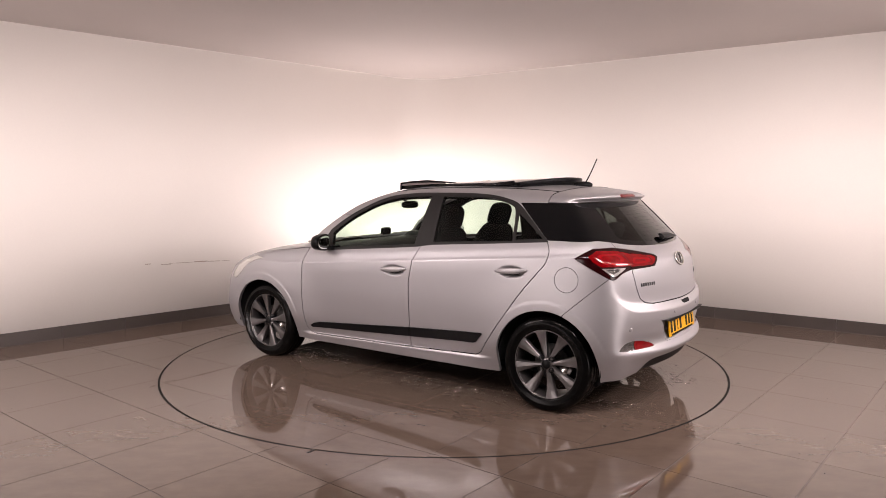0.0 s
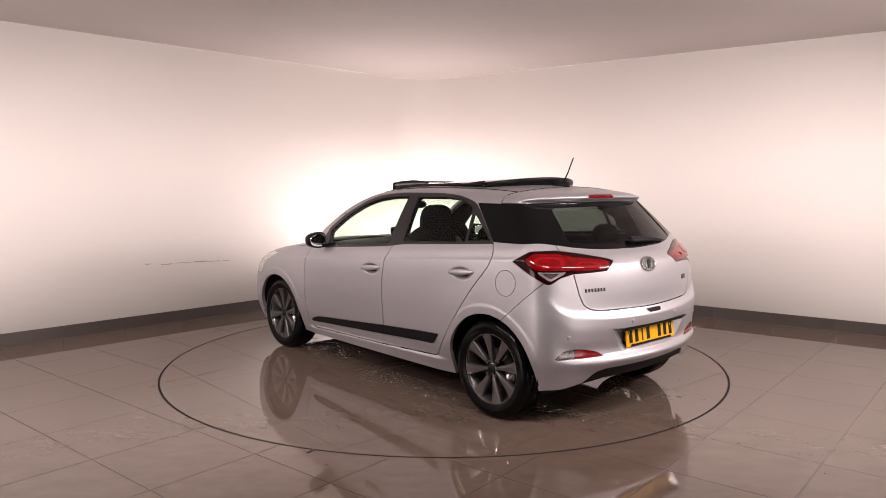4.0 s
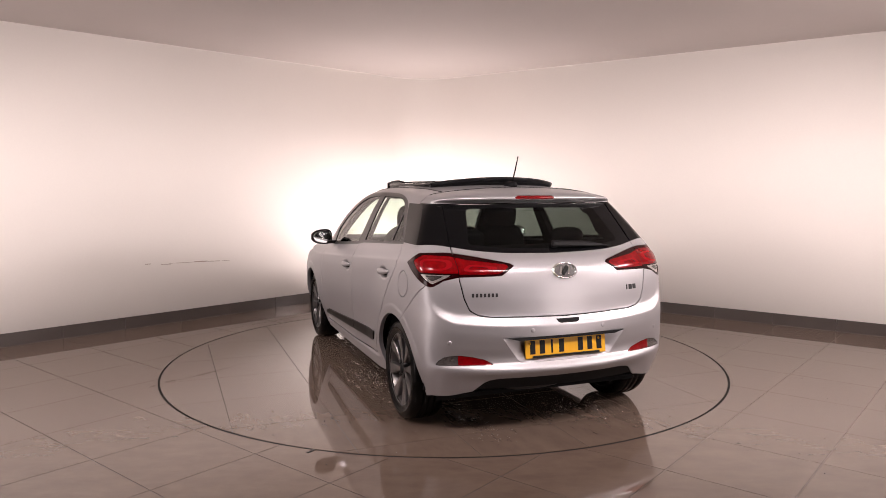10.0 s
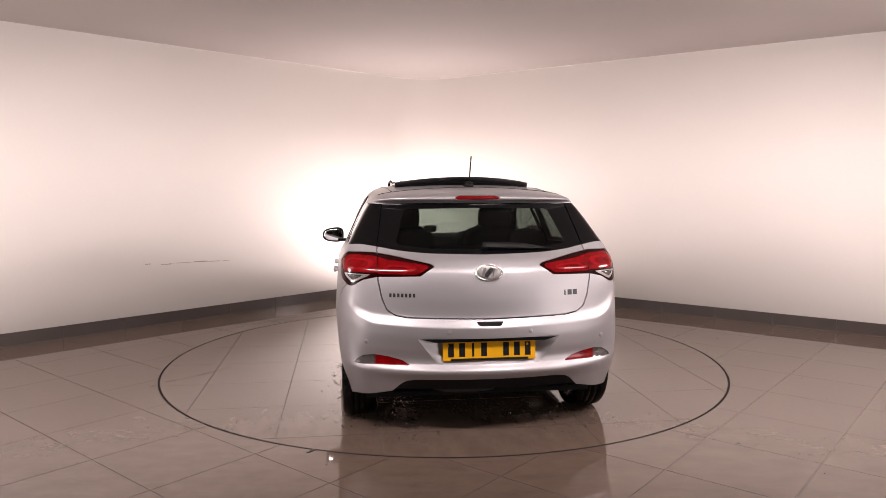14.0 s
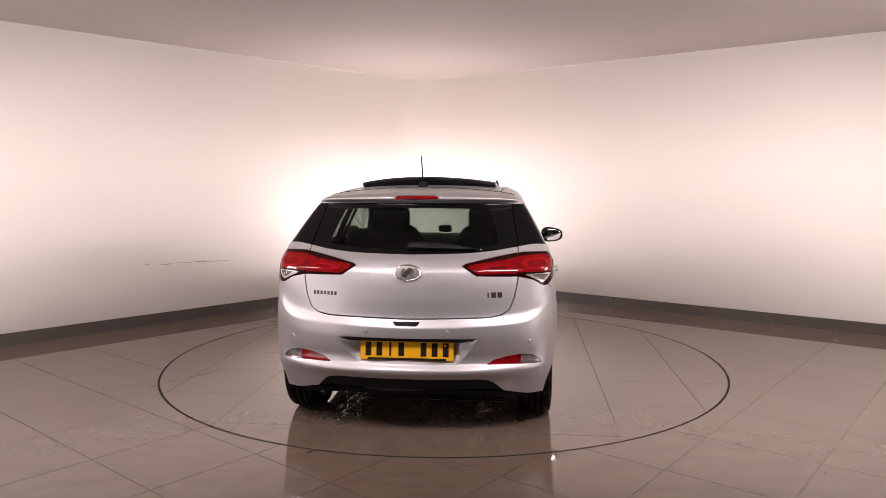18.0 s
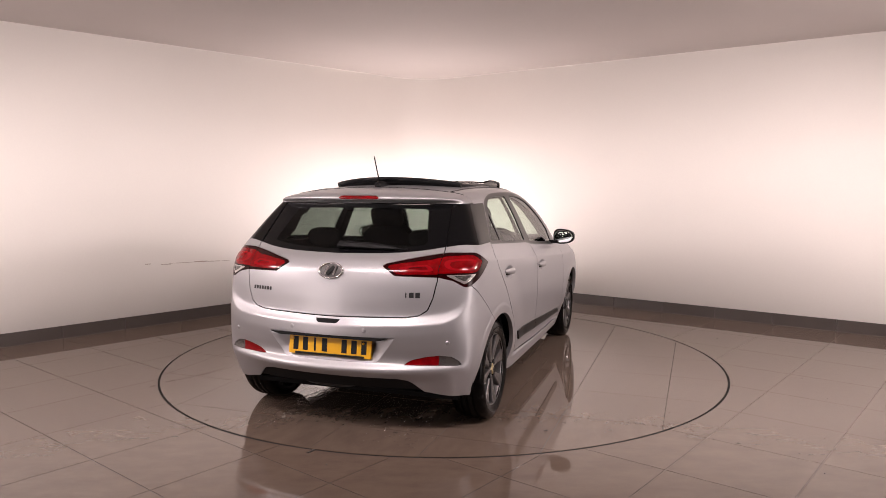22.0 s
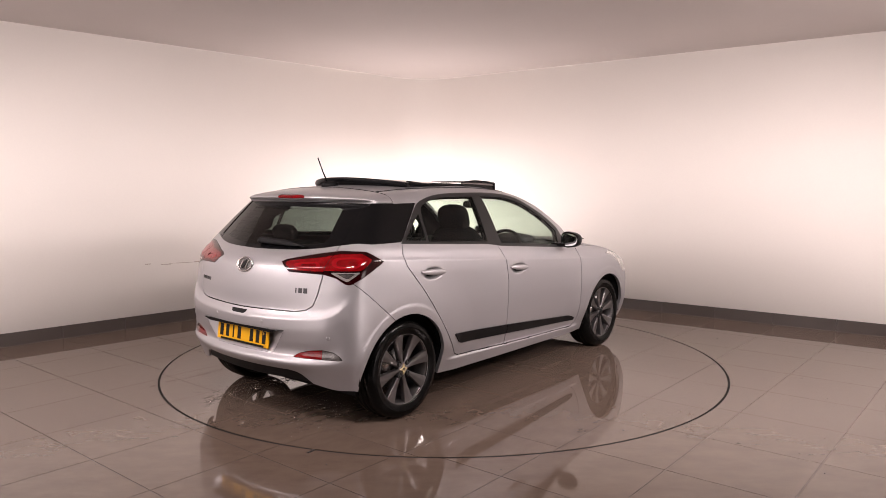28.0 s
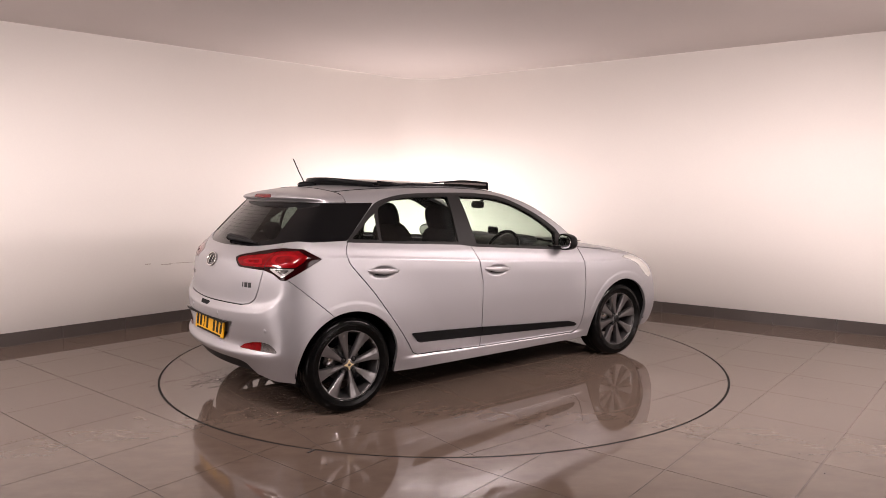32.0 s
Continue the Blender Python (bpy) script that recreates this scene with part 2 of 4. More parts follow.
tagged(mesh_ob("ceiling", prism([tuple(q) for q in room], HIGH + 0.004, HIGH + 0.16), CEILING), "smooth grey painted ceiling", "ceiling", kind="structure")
tagged(mesh_ob("trim", tube([(*(q + Vector((0.001 if q.x < -0.3 else -0.001, -0.002))), HIGH) for q in run], 0.0038, 8), WALL, True), "thin pale bead where wall and ceiling meet", "trim", kind="structure")

# ---- floor, turntable and skirting ----
RING = 2.205


def clip_square(cx, cy, half, turn, keep, tall=1.0):
    """The corners of a square tile, cut by a test function that is negative inside; None where nothing is left."""
    n = 10
    pts = []
    for k in range(4):
        a, b = [((-1, -1), (1, -1), (1, 1), (-1, 1))[(k + j) % 4] for j in (0, 1)]
        for i in range(n):
            t = i / n
            pts.append(turn @ Vector((cx + half * (a[0] + (b[0] - a[0]) * t), cy + half * tall * (a[1] + (b[1] - a[1]) * t))))
    vals = [keep(q) for q in pts]
    if max(vals) <= 0:
        return [pts[0], pts[n], pts[2 * n], pts[3 * n]]
    if min(vals) > 0:
        return None
    out = []
    for i, q in enumerate(pts):
        r, a, b = pts[(i + 1) % len(pts)], vals[i], vals[(i + 1) % len(pts)]
        if a <= 0:
            out.append(q)
        if (a <= 0) != (b <= 0):
            out.append(q.lerp(r, a / (a - b)))
    return out if len(out) > 2 else None


def follow_ring(points, radius):
    """Puts extra points on the ring between two neighbours that both lie on it."""
    out = []
    for i, q in enumerate(points):
        r = points[(i + 1) % len(points)]
        out.append(q)
        if abs(q.length - radius) < 0.004 and abs(r.length - radius) < 0.004 and (q - r).length > 0.03:
            a, b = math.atan2(q.y, q.x), math.atan2(r.y, r.x)
            d = (b - a + math.pi) % (2 * math.pi) - math.pi
            k = max(2, int(abs(d) * radius / 0.03))
            out += [Vector((radius * math.cos(a + d * j / k), radius * math.sin(a + d * j / k))) for j in range(1, k)]
    return out


def tile_piece(points, parent):
    bm = prism([tuple(q) for q in points], -0.010, 0.0)
    return part("tile", bm, TILE, parent)


def in_room(q):
    """Negative inside the room."""
    nl, nr = Vector((-0.7252, 0.6886)), Vector((0.6002, 0.7999))
    return max(nl.dot(q) - nl.dot(CORNER) + 0.01, nr.dot(q) - nr.dot(CORNER) + 0.01, BACK - q.y, q.x - RIGHT_END.x, LEFT_END.x - q.x)


floor = tagged(mesh_ob("floor", prism([tuple(q) for q in room], -0.12, -0.0014), GROUT), "floor of large glossy grey-brown stone tiles with thin joints", "floor", kind="structure")
TURN = Matrix.Rotation(radians(-39.43), 2)
PITCH, JOINT = 0.592, 0.0046
for i in range(-17, 15):
    for j in range(-22, 12):
        cx, cy = (i + 0.5) * PITCH - 0.002, (j + 0.5) * PITCH + 0.064
        got = clip_square(cx, cy, PITCH / 2 - JOINT / 2, TURN, lambda q: max(in_room(q), RING + 0.008 - q.length))
        if got:
            tile_piece(follow_ring(got, RING + 0.008), floor)

DARK_GROUT = material("dark_grout", (0.035, 0.030, 0.028), 0.8, spots=0.2)
GAP_BLACK = material("gap_black", (0.006, 0.006, 0.006), 0.7, spec=0.15, spots=0.2, scale=30)
# black ring added in the turntable gap, its shade put into the colour
part("gap_filler", lathe([(RING - 0.0045, -0.03), (RING - 0.0045, -0.0008), (RING + 0.0095, -0.0008), (RING + 0.0095, -0.03)], 180), GAP_BLACK, floor, "black ring that keeps the gap round the turntable dark")
turntable = tagged(mesh_ob("turntable", lathe([(0.001, -0.05), (RING - 0.0055, -0.05), (RING - 0.0055, -0.0012), (0.001, -0.0012)], 128), DARK_GROUT),
                   "round revolving floor disc laid with glossy grey-brown tiles, wet in places", "turntable")
for i in range(-4, 4):
    for j in range(-4, 4):
        got = clip_square((i + 0.5) * 0.592, (j + 0.5) * 0.6, 0.2942, Matrix.Rotation(0, 2), lambda q: q.length - (RING - 0.008), 0.2982 / 0.2942)
        if got:
            tile_piece(follow_ring(got, RING - 0.008), turntable)
part("rim", lathe([(RING - 0.0075, -0.02), (RING - 0.0075, -0.001), (RING - 0.005, -0.001), (RING - 0.005, -0.02)], 160), GAP_BLACK, turntable, "thin dark steel edge")

skirting = tagged(empty("baseboard"), "low skirting of dark grey-brown tiles along the wall", "skirting", kind="structure")


def skirting_run(points, sealed=False):
    """Lays skirting tiles along a run of points."""
    for a, b in zip(points, points[1:]):
        way = (b - a).normalized()
        m = Matrix.Translation((*((a + b) / 2), 0.06)) @ Matrix.Rotation(math.atan2(way.y, way.x), 4, "Z") @ Matrix.Translation((0, -0.005, 0))
        part("skirting_tile", box((b - a).length - 0.0025, 0.012, 0.118, m, 0.001), SKIRT, skirting)
        if sealed:
            part("sealant", box((b - a).length, 0.006, 0.005, m @ pose(0, -0.0085, -0.0585), 0.0015), PALE, skirting)


def steps_along(a, b, first, pitch):
    d, way = (b - a).length, (b - a).normalized()
    s = [0.0]
    k = first
    while k < d:
        s.append(k)
        k += pitch
    return [a + way * q for q in s] + [b]


skirting_run(steps_along(A, LEFT_END, 0.15, 0.575)[::-1], True)
skirting_run(steps_along(B, RIGHT_END, 0.588, 0.575), True)
for q, r in zip(ARC[::4], ARC[4::4]):
    skirting_run([q, r])
for a, b in ((RIGHT_END, Vector((RIGHT_END.x, BACK))), (Vector((RIGHT_END.x, BACK)), Vector((LEFT_END.x, BACK))), (Vector((LEFT_END.x, BACK)), LEFT_END)):
    skirting_run(steps_along(a, b, 0.575, 0.575))

tagged(mesh_ob("floor_socket", box(0.052, 0.016, 0.006, pose(-0.716, -2.118, 0.0005, 0, 0, 58), 0.002), CAST), "small dark steel key slot let into the floor tiles", "socket")


# ---- the car's outer skin: x forward from the rear axle, y to the left, z up ----
def curve(xs, ys):
    """A smooth monotone curve through a few knots."""
    xs, ys = np.array(xs, float), np.array(ys, float)
    h, d = np.diff(xs), np.diff(ys) / np.diff(xs)
    m = np.concatenate([[d[0]], np.where(d[:-1] * d[1:] > 0, 2 * d[:-1] * d[1:] / (d[:-1] + d[1:] + 1e-12), 0), [d[-1]]])

    def at(x):
        x = np.asarray(x, float)
        k = np.clip(np.searchsorted(xs, x) - 1, 0, len(h) - 1)
        t = np.clip((x - xs[k]) / h[k], 0, 1)
        o = (x - xs[k]) / h[k] - t
        return ((2 * t**3 - 3 * t**2 + 1) * ys[k] + (t**3 - 2 * t**2 + t) * h[k] * m[k] + (3 * t**2 - 2 * t**3) * ys[k + 1]
                + (t**3 - t**2) * h[k] * m[k + 1] + o * h[k] * np.where(t > 0.5, m[k + 1], m[k]))
    return at


def ease(a, b, x):
    t = np.clip((np.asarray(x, float) - a) / (b - a), 0, 1)
    return t * t * (3 - 2 * t)


side_width = curve([0.16, 0.20, 0.25, 0.285, 0.32, 0.40, 0.50, 0.66, 0.80, 0.887, 0.902, 0.95, 0.99, 1.10, 1.20, 1.30, 1.36, 1.42],
                   [0.72, 0.768, 0.786, 0.796, 0.805, 0.822, 0.834, 0.845, 0.847, 0.842, 0.834, 0.814, 0.792, 0.742, 0.697, 0.645, 0.610, 0.560])
rear_line = curve([0.18, 0.30, 0.345, 0.385, 0.40, 0.412, 0.435, 0.46, 0.52, 0.60, 0.640, 0.662, 0.70, 0.80, 0.94, 1.00, 1.04, 1.20, 1.298, 1.318, 1.332, 1.345, 1.365, 1.385, 1.44],
                  [-0.50, -0.575, -0.600, -0.640, -0.645, -0.641, -0.615, -0.611, -0.624, -0.635, -0.634, -0.619, -0.601, -0.592, -0.566, -0.52, -0.47, -0.295, -0.187, -0.170, -0.195, -0.215, -0.210, -0.17, 0.10])
front_line = curve([0.16, 0.25, 0.40, 0.55, 0.66, 0.74, 0.80, 0.86, 0.92, 0.95, 1.09, 1.22, 1.32, 1.38, 1.41, 1.44],
                   [3.22, 3.33, 3.37, 3.36, 3.33, 3.27, 3.16, 2.97, 2.62, 2.40, 2.17, 1.95, 1.75, 1.56, 1.38, 1.05])
roof_line = curve([-0.6, -0.2, 0.05, 0.45, 0.92, 1.2, 1.45, 1.7], [1.350, 1.384, 1.410, 1.434, 1.440, 1.430, 1.402, 1.34])
rear_bow = curve([0.2, 0.6, 0.9, 1.1, 1.32, 1.40], [0.26, 0.27, 0.28, 0.26, 0.22, 0.20])
front_bow = curve([0.2, 0.7, 0.9, 1.0, 1.4], [0.36, 0.42, 0.45, 0.35, 0.30])


def side_y(x, z):
    zz = z + 0.075 * (np.clip(x, -0.3, 2.3) - 1.2) * ease(0.45, 0.85, z) * (1 - 0.5 * ease(1.05, 1.35, z))
    low = 0.16 + 0.15 * ease(0.0, -0.42, x)
    zz = (zz + low + np.sqrt((zz - low) ** 2 + 0.004)) / 2
    w = side_width(zz) * (1 - 0.022 * ((x - 1.3) / 1.3) ** 2)
    for hub in (0.0, 2.57):
        w = w + 0.022 * ease(0.72, 0.36, np.hypot(x - hub, z - 0.30)) * ease(0.16, 0.42, z)
    for hub, _, r in ((0.0, 0.30, 0.350), (2.585, 0.295, 0.352)):
        w = w + 0.0035 * ease(r + 0.062, r + 0.046, np.hypot(x - hub, z - 0.30)) * ease(0.30, 0.46, z)
    edge = 0.290 - 0.020 * (x - 0.8)
    return w + 0.016 * ease(edge + 0.004, edge - 0.016, z) * ease(0.36, 0.52, x) * ease(2.20, 2.06, x)


ledge_rise = curve([0, 0.33, 0.63, 0.72, 0.764, 0.82], [0, 0.007, 0.024, 0.056, 0.105, 0.15])
rear_soft = curve([0.18, 0.30, 0.40, 0.50, 0.60, 0.70, 0.80, 0.94, 1.00, 1.04, 1.20, 1.298, 1.318, 1.345, 1.385, 1.44],
                  [-0.535, -0.587, -0.621, -0.632, -0.630, -0.614, -0.594, -0.560, -0.52, -0.47, -0.295, -0.187, -0.173, -0.205, -0.17, 0.10])


def rear_x(y, z):
    edged = rear_line(z - ledge_rise(y) * ease(0.38, 0.66, z) * ease(1.02, 0.86, z))
    low = ease(0.47, 0.36, z)
    w = ease(0.66, 0.83, y) * (1 - low) + ease(0.30, 0.82, y) * low
    return edged * (1 - w) + rear_soft(z - 0.5 * ledge_rise(y) * ease(0.38, 0.66, z) * ease(1.02, 0.86, z)) * w + rear_bow(z) * y * y


def inside(x, y, z):
    """Positive inside the car."""
    y = np.abs(y)
    s = np.stack([side_y(x, z) - y, x - rear_x(y, z), front_line(z) - front_bow(z) * y * y - x,
                  (roof_line(x) - 0.045 * (y / 0.6) ** 2 - z) * 1.3])
    k = 0.040 + 0.014 * ease(0.92, 0.70, z) - 0.012 * ease(0.95, 1.1, z)
    low = s.min(0)
    return low - k * np.log(np.exp(-(s - low) / k).sum(0)) + 0.004


def skin(columns, levels):
    """Points of one half of the skin, by rays from a spine, level by level."""
    z = levels[:, None]
    x1 = np.clip(front_line(z) - 0.3, 0.62, 2.3)
    x0 = np.clip(rear_line(z) + 0.5, 0.1, 0.58)
    u = columns[None, :]
    px = np.where(u < 1, x0, np.where(u > 2, x1, x0 + (x1 - x0) * (u - 1)))
    a = np.where(u < 1, math.pi - u * math.pi / 2, np.where(u > 2, math.pi / 2 * (3 - u), math.pi / 2))
    px, a, z = np.broadcast_arrays(px, a, z)
    lo, hi = np.zeros(px.shape), np.full(px.shape, 1.6)
    for _ in range(34):
        r = (lo + hi) / 2
        g = inside(px + r * np.cos(a), r * np.sin(a), z)
        lo, hi = np.where(g > 0, r, lo), np.where(g > 0, hi, r)
    return np.stack([px + lo * np.cos(a), np.abs(lo * np.sin(a)), z], -1)


def skin_normals(v):
    x, y, z = v.T
    e = 0.009 + 0.022 * ease(0.46, 0.34, z) * ease(-0.15, -0.25, x)
    g = np.stack([inside(x + e, y, z) - inside(x - e, y, z), inside(x, y + e, z) - inside(x, y - e, z),
                  inside(x, y, z + e) - inside(x, y, z - e)], -1)
    g = -g
    return g / (np.linalg.norm(g, axis=1)[:, None] + 1e-9)


# ---- cutting the skin into panels ----
def outline(points):
    """Signed distance to a closed outline, negative inside."""
    p = np.array(points, float)
    q = np.roll(p, -1, 0)

    def at(u, v):
        best, odd = np.full(u.shape, 9.0), np.zeros(u.shape, bool)
        for (x0, y0), (x1, y1) in zip(p, q):
            dx, dy = x1 - x0, y1 - y0
            t = np.clip(((u - x0) * dx + (v - y0) * dy) / (dx * dx + dy * dy), 0, 1)
            best = np.minimum(best, np.hypot(u - x0 - t * dx, v - y0 - t * dy))
            if dy:
                odd ^= ((y0 > v) != (y1 > v)) & (u < (v - y0) * dx / dy + x0)
        return np.where(odd, -best, best)
    return at


def trim(mesh, f):
    """The share of a mesh where f is negative, cut along f = 0."""
    v, t = mesh
    val = f(v)
    val = np.where(np.abs(val) < 1e-6, 1e-6, val)
    neg = val[t] < 0
    count = neg.sum(1)
    whole, mixed, signs = t[count == 3], t[(count == 1) | (count == 2)], neg[(count == 1) | (count == 2)]
    extra, cuts, tris = [], {}, []
    base = len(v)

    def cross(a, b):
        key = (a, b) if a < b else (b, a)
        if key not in cuts:
            w = val[key[0]] / (val[key[0]] - val[key[1]])
            cuts[key] = base + len(extra)
            extra.append(v[key[0]] * (1 - w) + v[key[1]] * w)
        return cuts[key]
    for tri, s in zip(mixed.tolist(), signs.tolist()):
        poly = []
        for k in range(3):
            a, b = tri[k], tri[(k + 1) % 3]
            if s[k]:
                poly.append(a)
            if s[k] != s[(k + 1) % 3]:
                poly.append(cross(a, b))
        for k in range(1, len(poly) - 1):
            tris.append((poly[0], poly[k], poly[k + 1]))
    v2 = np.concatenate([v, np.array(extra).reshape(-1, 3)])
    t2 = np.concatenate([whole, np.array(tris, int).reshape(-1, 3)])
    used, back = np.unique(t2, return_inverse=True)
    return v2[used], back.reshape(-1, 3)


def take(mesh, f, gap=0.0):
    return trim(mesh, lambda v: f(v) + gap / 2), trim(mesh, lambda v: gap / 2 - f(v))


def folded(mesh, flange, push, sink):
    """Points, normals and triangles of a panel with its edges folded inwards."""
    v, t = mesh
    n = skin_normals(v)
    if sink:
        v = v - n * sink
    if push is not None:
        v = push(v)
        fn = np.cross(v[t[:, 1]] - v[t[:, 0]], v[t[:, 2]] - v[t[:, 0]])
        n = np.zeros(v.shape)
        for k in range(3):
            np.add.at(n, t[:, k], fn)
        n /= np.linalg.norm(n, axis=1)[:, None] + 1e-12
    if flange and len(t):
        e = np.concatenate([t[:, [0, 1]], t[:, [1, 2]], t[:, [2, 0]]])
        key = np.sort(e, 1)
        _, first, count = np.unique(key, axis=0, return_index=True, return_counts=True)
        rim = e[first[count == 1]]
        rim = rim[~((np.abs(v[rim[:, 0], 1]) < 1e-4) & (np.abs(v[rim[:, 1], 1]) < 1e-4))]
        a, b = v[rim[:, 0]], v[rim[:, 1]]
        quad = np.stack([b, a, a - n[rim[:, 0]] * flange, b - n[rim[:, 1]] * flange], 1)
        fn = np.cross(quad[:, 1] - quad[:, 0], quad[:, 2] - quad[:, 0])
        fn /= np.linalg.norm(fn, axis=1)[:, None] + 1e-12
        k = len(v) + np.arange(len(quad) * 4).reshape(-1, 4)
        v = np.concatenate([v, quad.reshape(-1, 3)])
        n = np.concatenate([n, np.repeat(fn, 4, 0)])
        t = np.concatenate([t, k[:, [0, 1, 2]], k[:, [0, 2, 3]]])
    return v, n, t


def panel(name, mesh, mat, parent, sides=(1,), flange=0.012, label="", at=None, push=None, sink=0.0, other=None):
    """A panel of skin, on one side or mirrored on both; other: what the right side has instead."""
    made = folded(mesh, flange, push, sink)
    far = folded(other, flange, push, sink) if other is not None else made
    vs, ns, ts = [], [], []
    for s in sides:
        v, n, t = made if s > 0 else far
        flip = np.array([1, s, 1])
        ts.append((t if s > 0 else t[:, ::-1]) + sum(len(q) for q in vs))
        vs.append(v * flip)
        ns.append(n * flip)
    me = bpy.data.meshes.new(name)
    me.from_pydata(np.concatenate(vs).tolist(), [], np.concatenate(ts).tolist())
    me.materials.append(mat)
    me.polygons.foreach_set("use_smooth", [True] * len(me.polygons))
    me.normals_split_custom_set_from_vertices(np.concatenate(ns).tolist())
    ob = new(name, me)
    ob.parent = parent
    if at is not None:
        ob.matrix_basis = at
    if label:
        ob["label"] = label
    return ob


def full_skin(rear, side, front, levels):
    cols = np.concatenate([np.linspace(0, 1, rear, False), np.linspace(1, 2, side, False), np.linspace(2, 3, front)])
    p = skin(cols, levels)
    h, w = p.shape[:2]
    i = np.arange(h * w).reshape(h, w)
    a, b, c, d = i[:-1, :-1].ravel(), i[:-1, 1:].ravel(), i[1:, 1:].ravel(), i[1:, :-1].ravel()
    return p.reshape(-1, 3), np.concatenate([np.stack([a, c, b], 1), np.stack([a, d, c], 1)])


def on_side(f, low=0.42):
    return lambda v: np.where(v[:, 1] > low, f(v[:, 0], v[:, 2]), 1.0)


def on_rear(f):
    return lambda v: np.where(v[:, 0] < 0.25, f(v[:, 1], v[:, 2]), 1.0)


def corner_angle(v):
    return np.degrees(np.arctan2(v[:, 1], -0.1 - v[:, 0]))


ARCHES = ((0.0, 0.300, 0.350), (2.585, 0.295, 0.352))


def arch(v, grow=0.0):
    d = np.full(len(v), 1.0)
    for x, z, r in ARCHES:
        d = np.minimum(d, np.hypot(v[:, 0] - x, np.maximum(v[:, 2] - z, 0)) - r - grow)
    return np.where(v[:, 1] > 0.45, d, 1.0)


def rounded(points, first, last, steps=5):
    """The same outline with a smooth curve through the points from first to last."""
    chain, out = points[first:last + 1], list(points[:first])
    for k in range(len(chain) - 1):
        a, b, c, d = [np.array(chain[min(max(k + j, 0), len(chain) - 1)]) for j in (-1, 0, 1, 2)]
        for i in range(steps):
            t = i / steps
            out.append(tuple(0.5 * (2 * b + (c - a) * t + (2 * a - 5 * b + 4 * c - d) * t**2 + (3 * b - a - 3 * c + d) * t**3)))
    return out + list(points[last:])


def ringed(points):
    """A closed outline made smooth all round."""
    n = len(points)
    return rounded(points * 3, n, 2 * n)[n:-n][:n * 5]


frame_outline = on_side(outline(rounded([(1.985, 0.925), (1.90, 1.085), (1.75, 1.187), (1.55, 1.288), (1.40, 1.340), (1.25, 1.360), (1.05, 1.371), (0.58, 1.367), (0.334, 1.327),
                                 (0.235, 1.275), (0.0, 1.073), (0.26, 1.055), (0.886, 1.014), (1.034, 0.992), (1.846, 0.928)], 1, 9)))
front_pane = on_side(outline(rounded([(1.84, 0.948), (1.875, 1.055), (1.737, 1.158), (1.553, 1.258), (1.40, 1.310), (1.25, 1.335), (1.01, 1.345), (1.045, 1.012)], 1, 6)))
rear_pane = on_side(outline(rounded([(0.885, 1.034), (0.905, 1.345), (0.60, 1.345), (0.473, 1.335), (0.346, 1.300), (0.290, 1.25), (0.262, 1.070)], 2, 6)))
quarter_pane = on_side(outline([(0.243, 1.078), (0.262, 1.245), (0.215, 1.215), (0.045, 1.090)]))
glass_low = curve([0, 0.3, 0.484, 0.613, 0.716, 0.80], [1.036, 1.042, 1.056, 1.076, 1.088, 1.080])
glass_high = curve([0, 0.3, 0.52, 0.57, 0.63, 0.70], [1.3195, 1.3190, 1.317, 1.316, 1.314, 1.304])


def black_band(v):
    x, y, z = v.T
    return np.maximum.reduce([glass_low(y) - z, z - glass_high(y), (x - 0.0 - (z - 1.073) * 1.145) / 1.5])


def hatch_split(v):
    return np.where(v[:, 0] < 0.1, v[:, 1] - 0.571 - 0.042 * (1.314 - v[:, 2]) / 0.238, 1.0)


hatch_plan = on_rear(outline([(-0.3, 0.690), (0.0, 0.690), (0.45, 0.697), (0.52, 0.708), (0.565, 0.735), (0.592, 0.80), (0.612, 0.90), (0.612, 1.06), (0.575, 1.312), (0.80, 1.318), (0.80, 1.5), (-0.3, 1.5)]))


def seam_x(y):
    """Where the tailgate's edge crosses the roof."""
    return 0.050 + 0.06 * y * y


def hatch(v):
    return np.maximum(hatch_plan(v), v[:, 0] - seam_x(v[:, 1]))


lamp_outline = outline([(83.9, 98.4), (76.5, 104.6), (68.3, 104.8), (38.2, 99.0), (35.3, 97.7), (41, 92.4), (58.8, 91.8), (63.3, 90.0), (66.3, 86.7), (67.9, 86.3)])


def tail_lamp(v):
    return np.where(v[:, 0] < 0, lamp_outline(corner_angle(v), v[:, 2] * 100) / 100, 1.0)


front_door = on_side(outline([(2.085, 0.925), (2.115, 0.837), (2.122, 0.66), (2.116, 0.433), (2.103, 0.31), (2.08, 0.275), (2.03, 0.259), (1.205, 0.276), (1.066, 0.279), (1.058, 0.50), (1.055, 0.745),
                              (1.025, 0.905), (0.975, 1.02), (0.975, 1.2), (2.0, 1.2)]))
rear_door = on_side(outline(rounded([(1.066, 0.279), (1.058, 0.50), (1.055, 0.745), (1.025, 0.905), (0.975, 1.02), (0.975, 1.2), (0.02, 1.2), (0.012, 1.076), (-0.016, 1.019), (-0.004, 0.95), (0.05, 0.88), (0.165, 0.744), (0.373, 0.464),
                             (0.46, 0.34), (0.485, 0.312), (0.525, 0.296)], 7, 16)))
bumper_plan = outline([(-0.40, 0.870), (-0.150, 0.652), (-0.100, 0.608), (-0.100, 0.0), (-1.5, 0.0), (-1.5, 0.955), (-0.405, 0.955)])


def bumper(v):
    return bumper_plan(v[:, 0], v[:, 2])


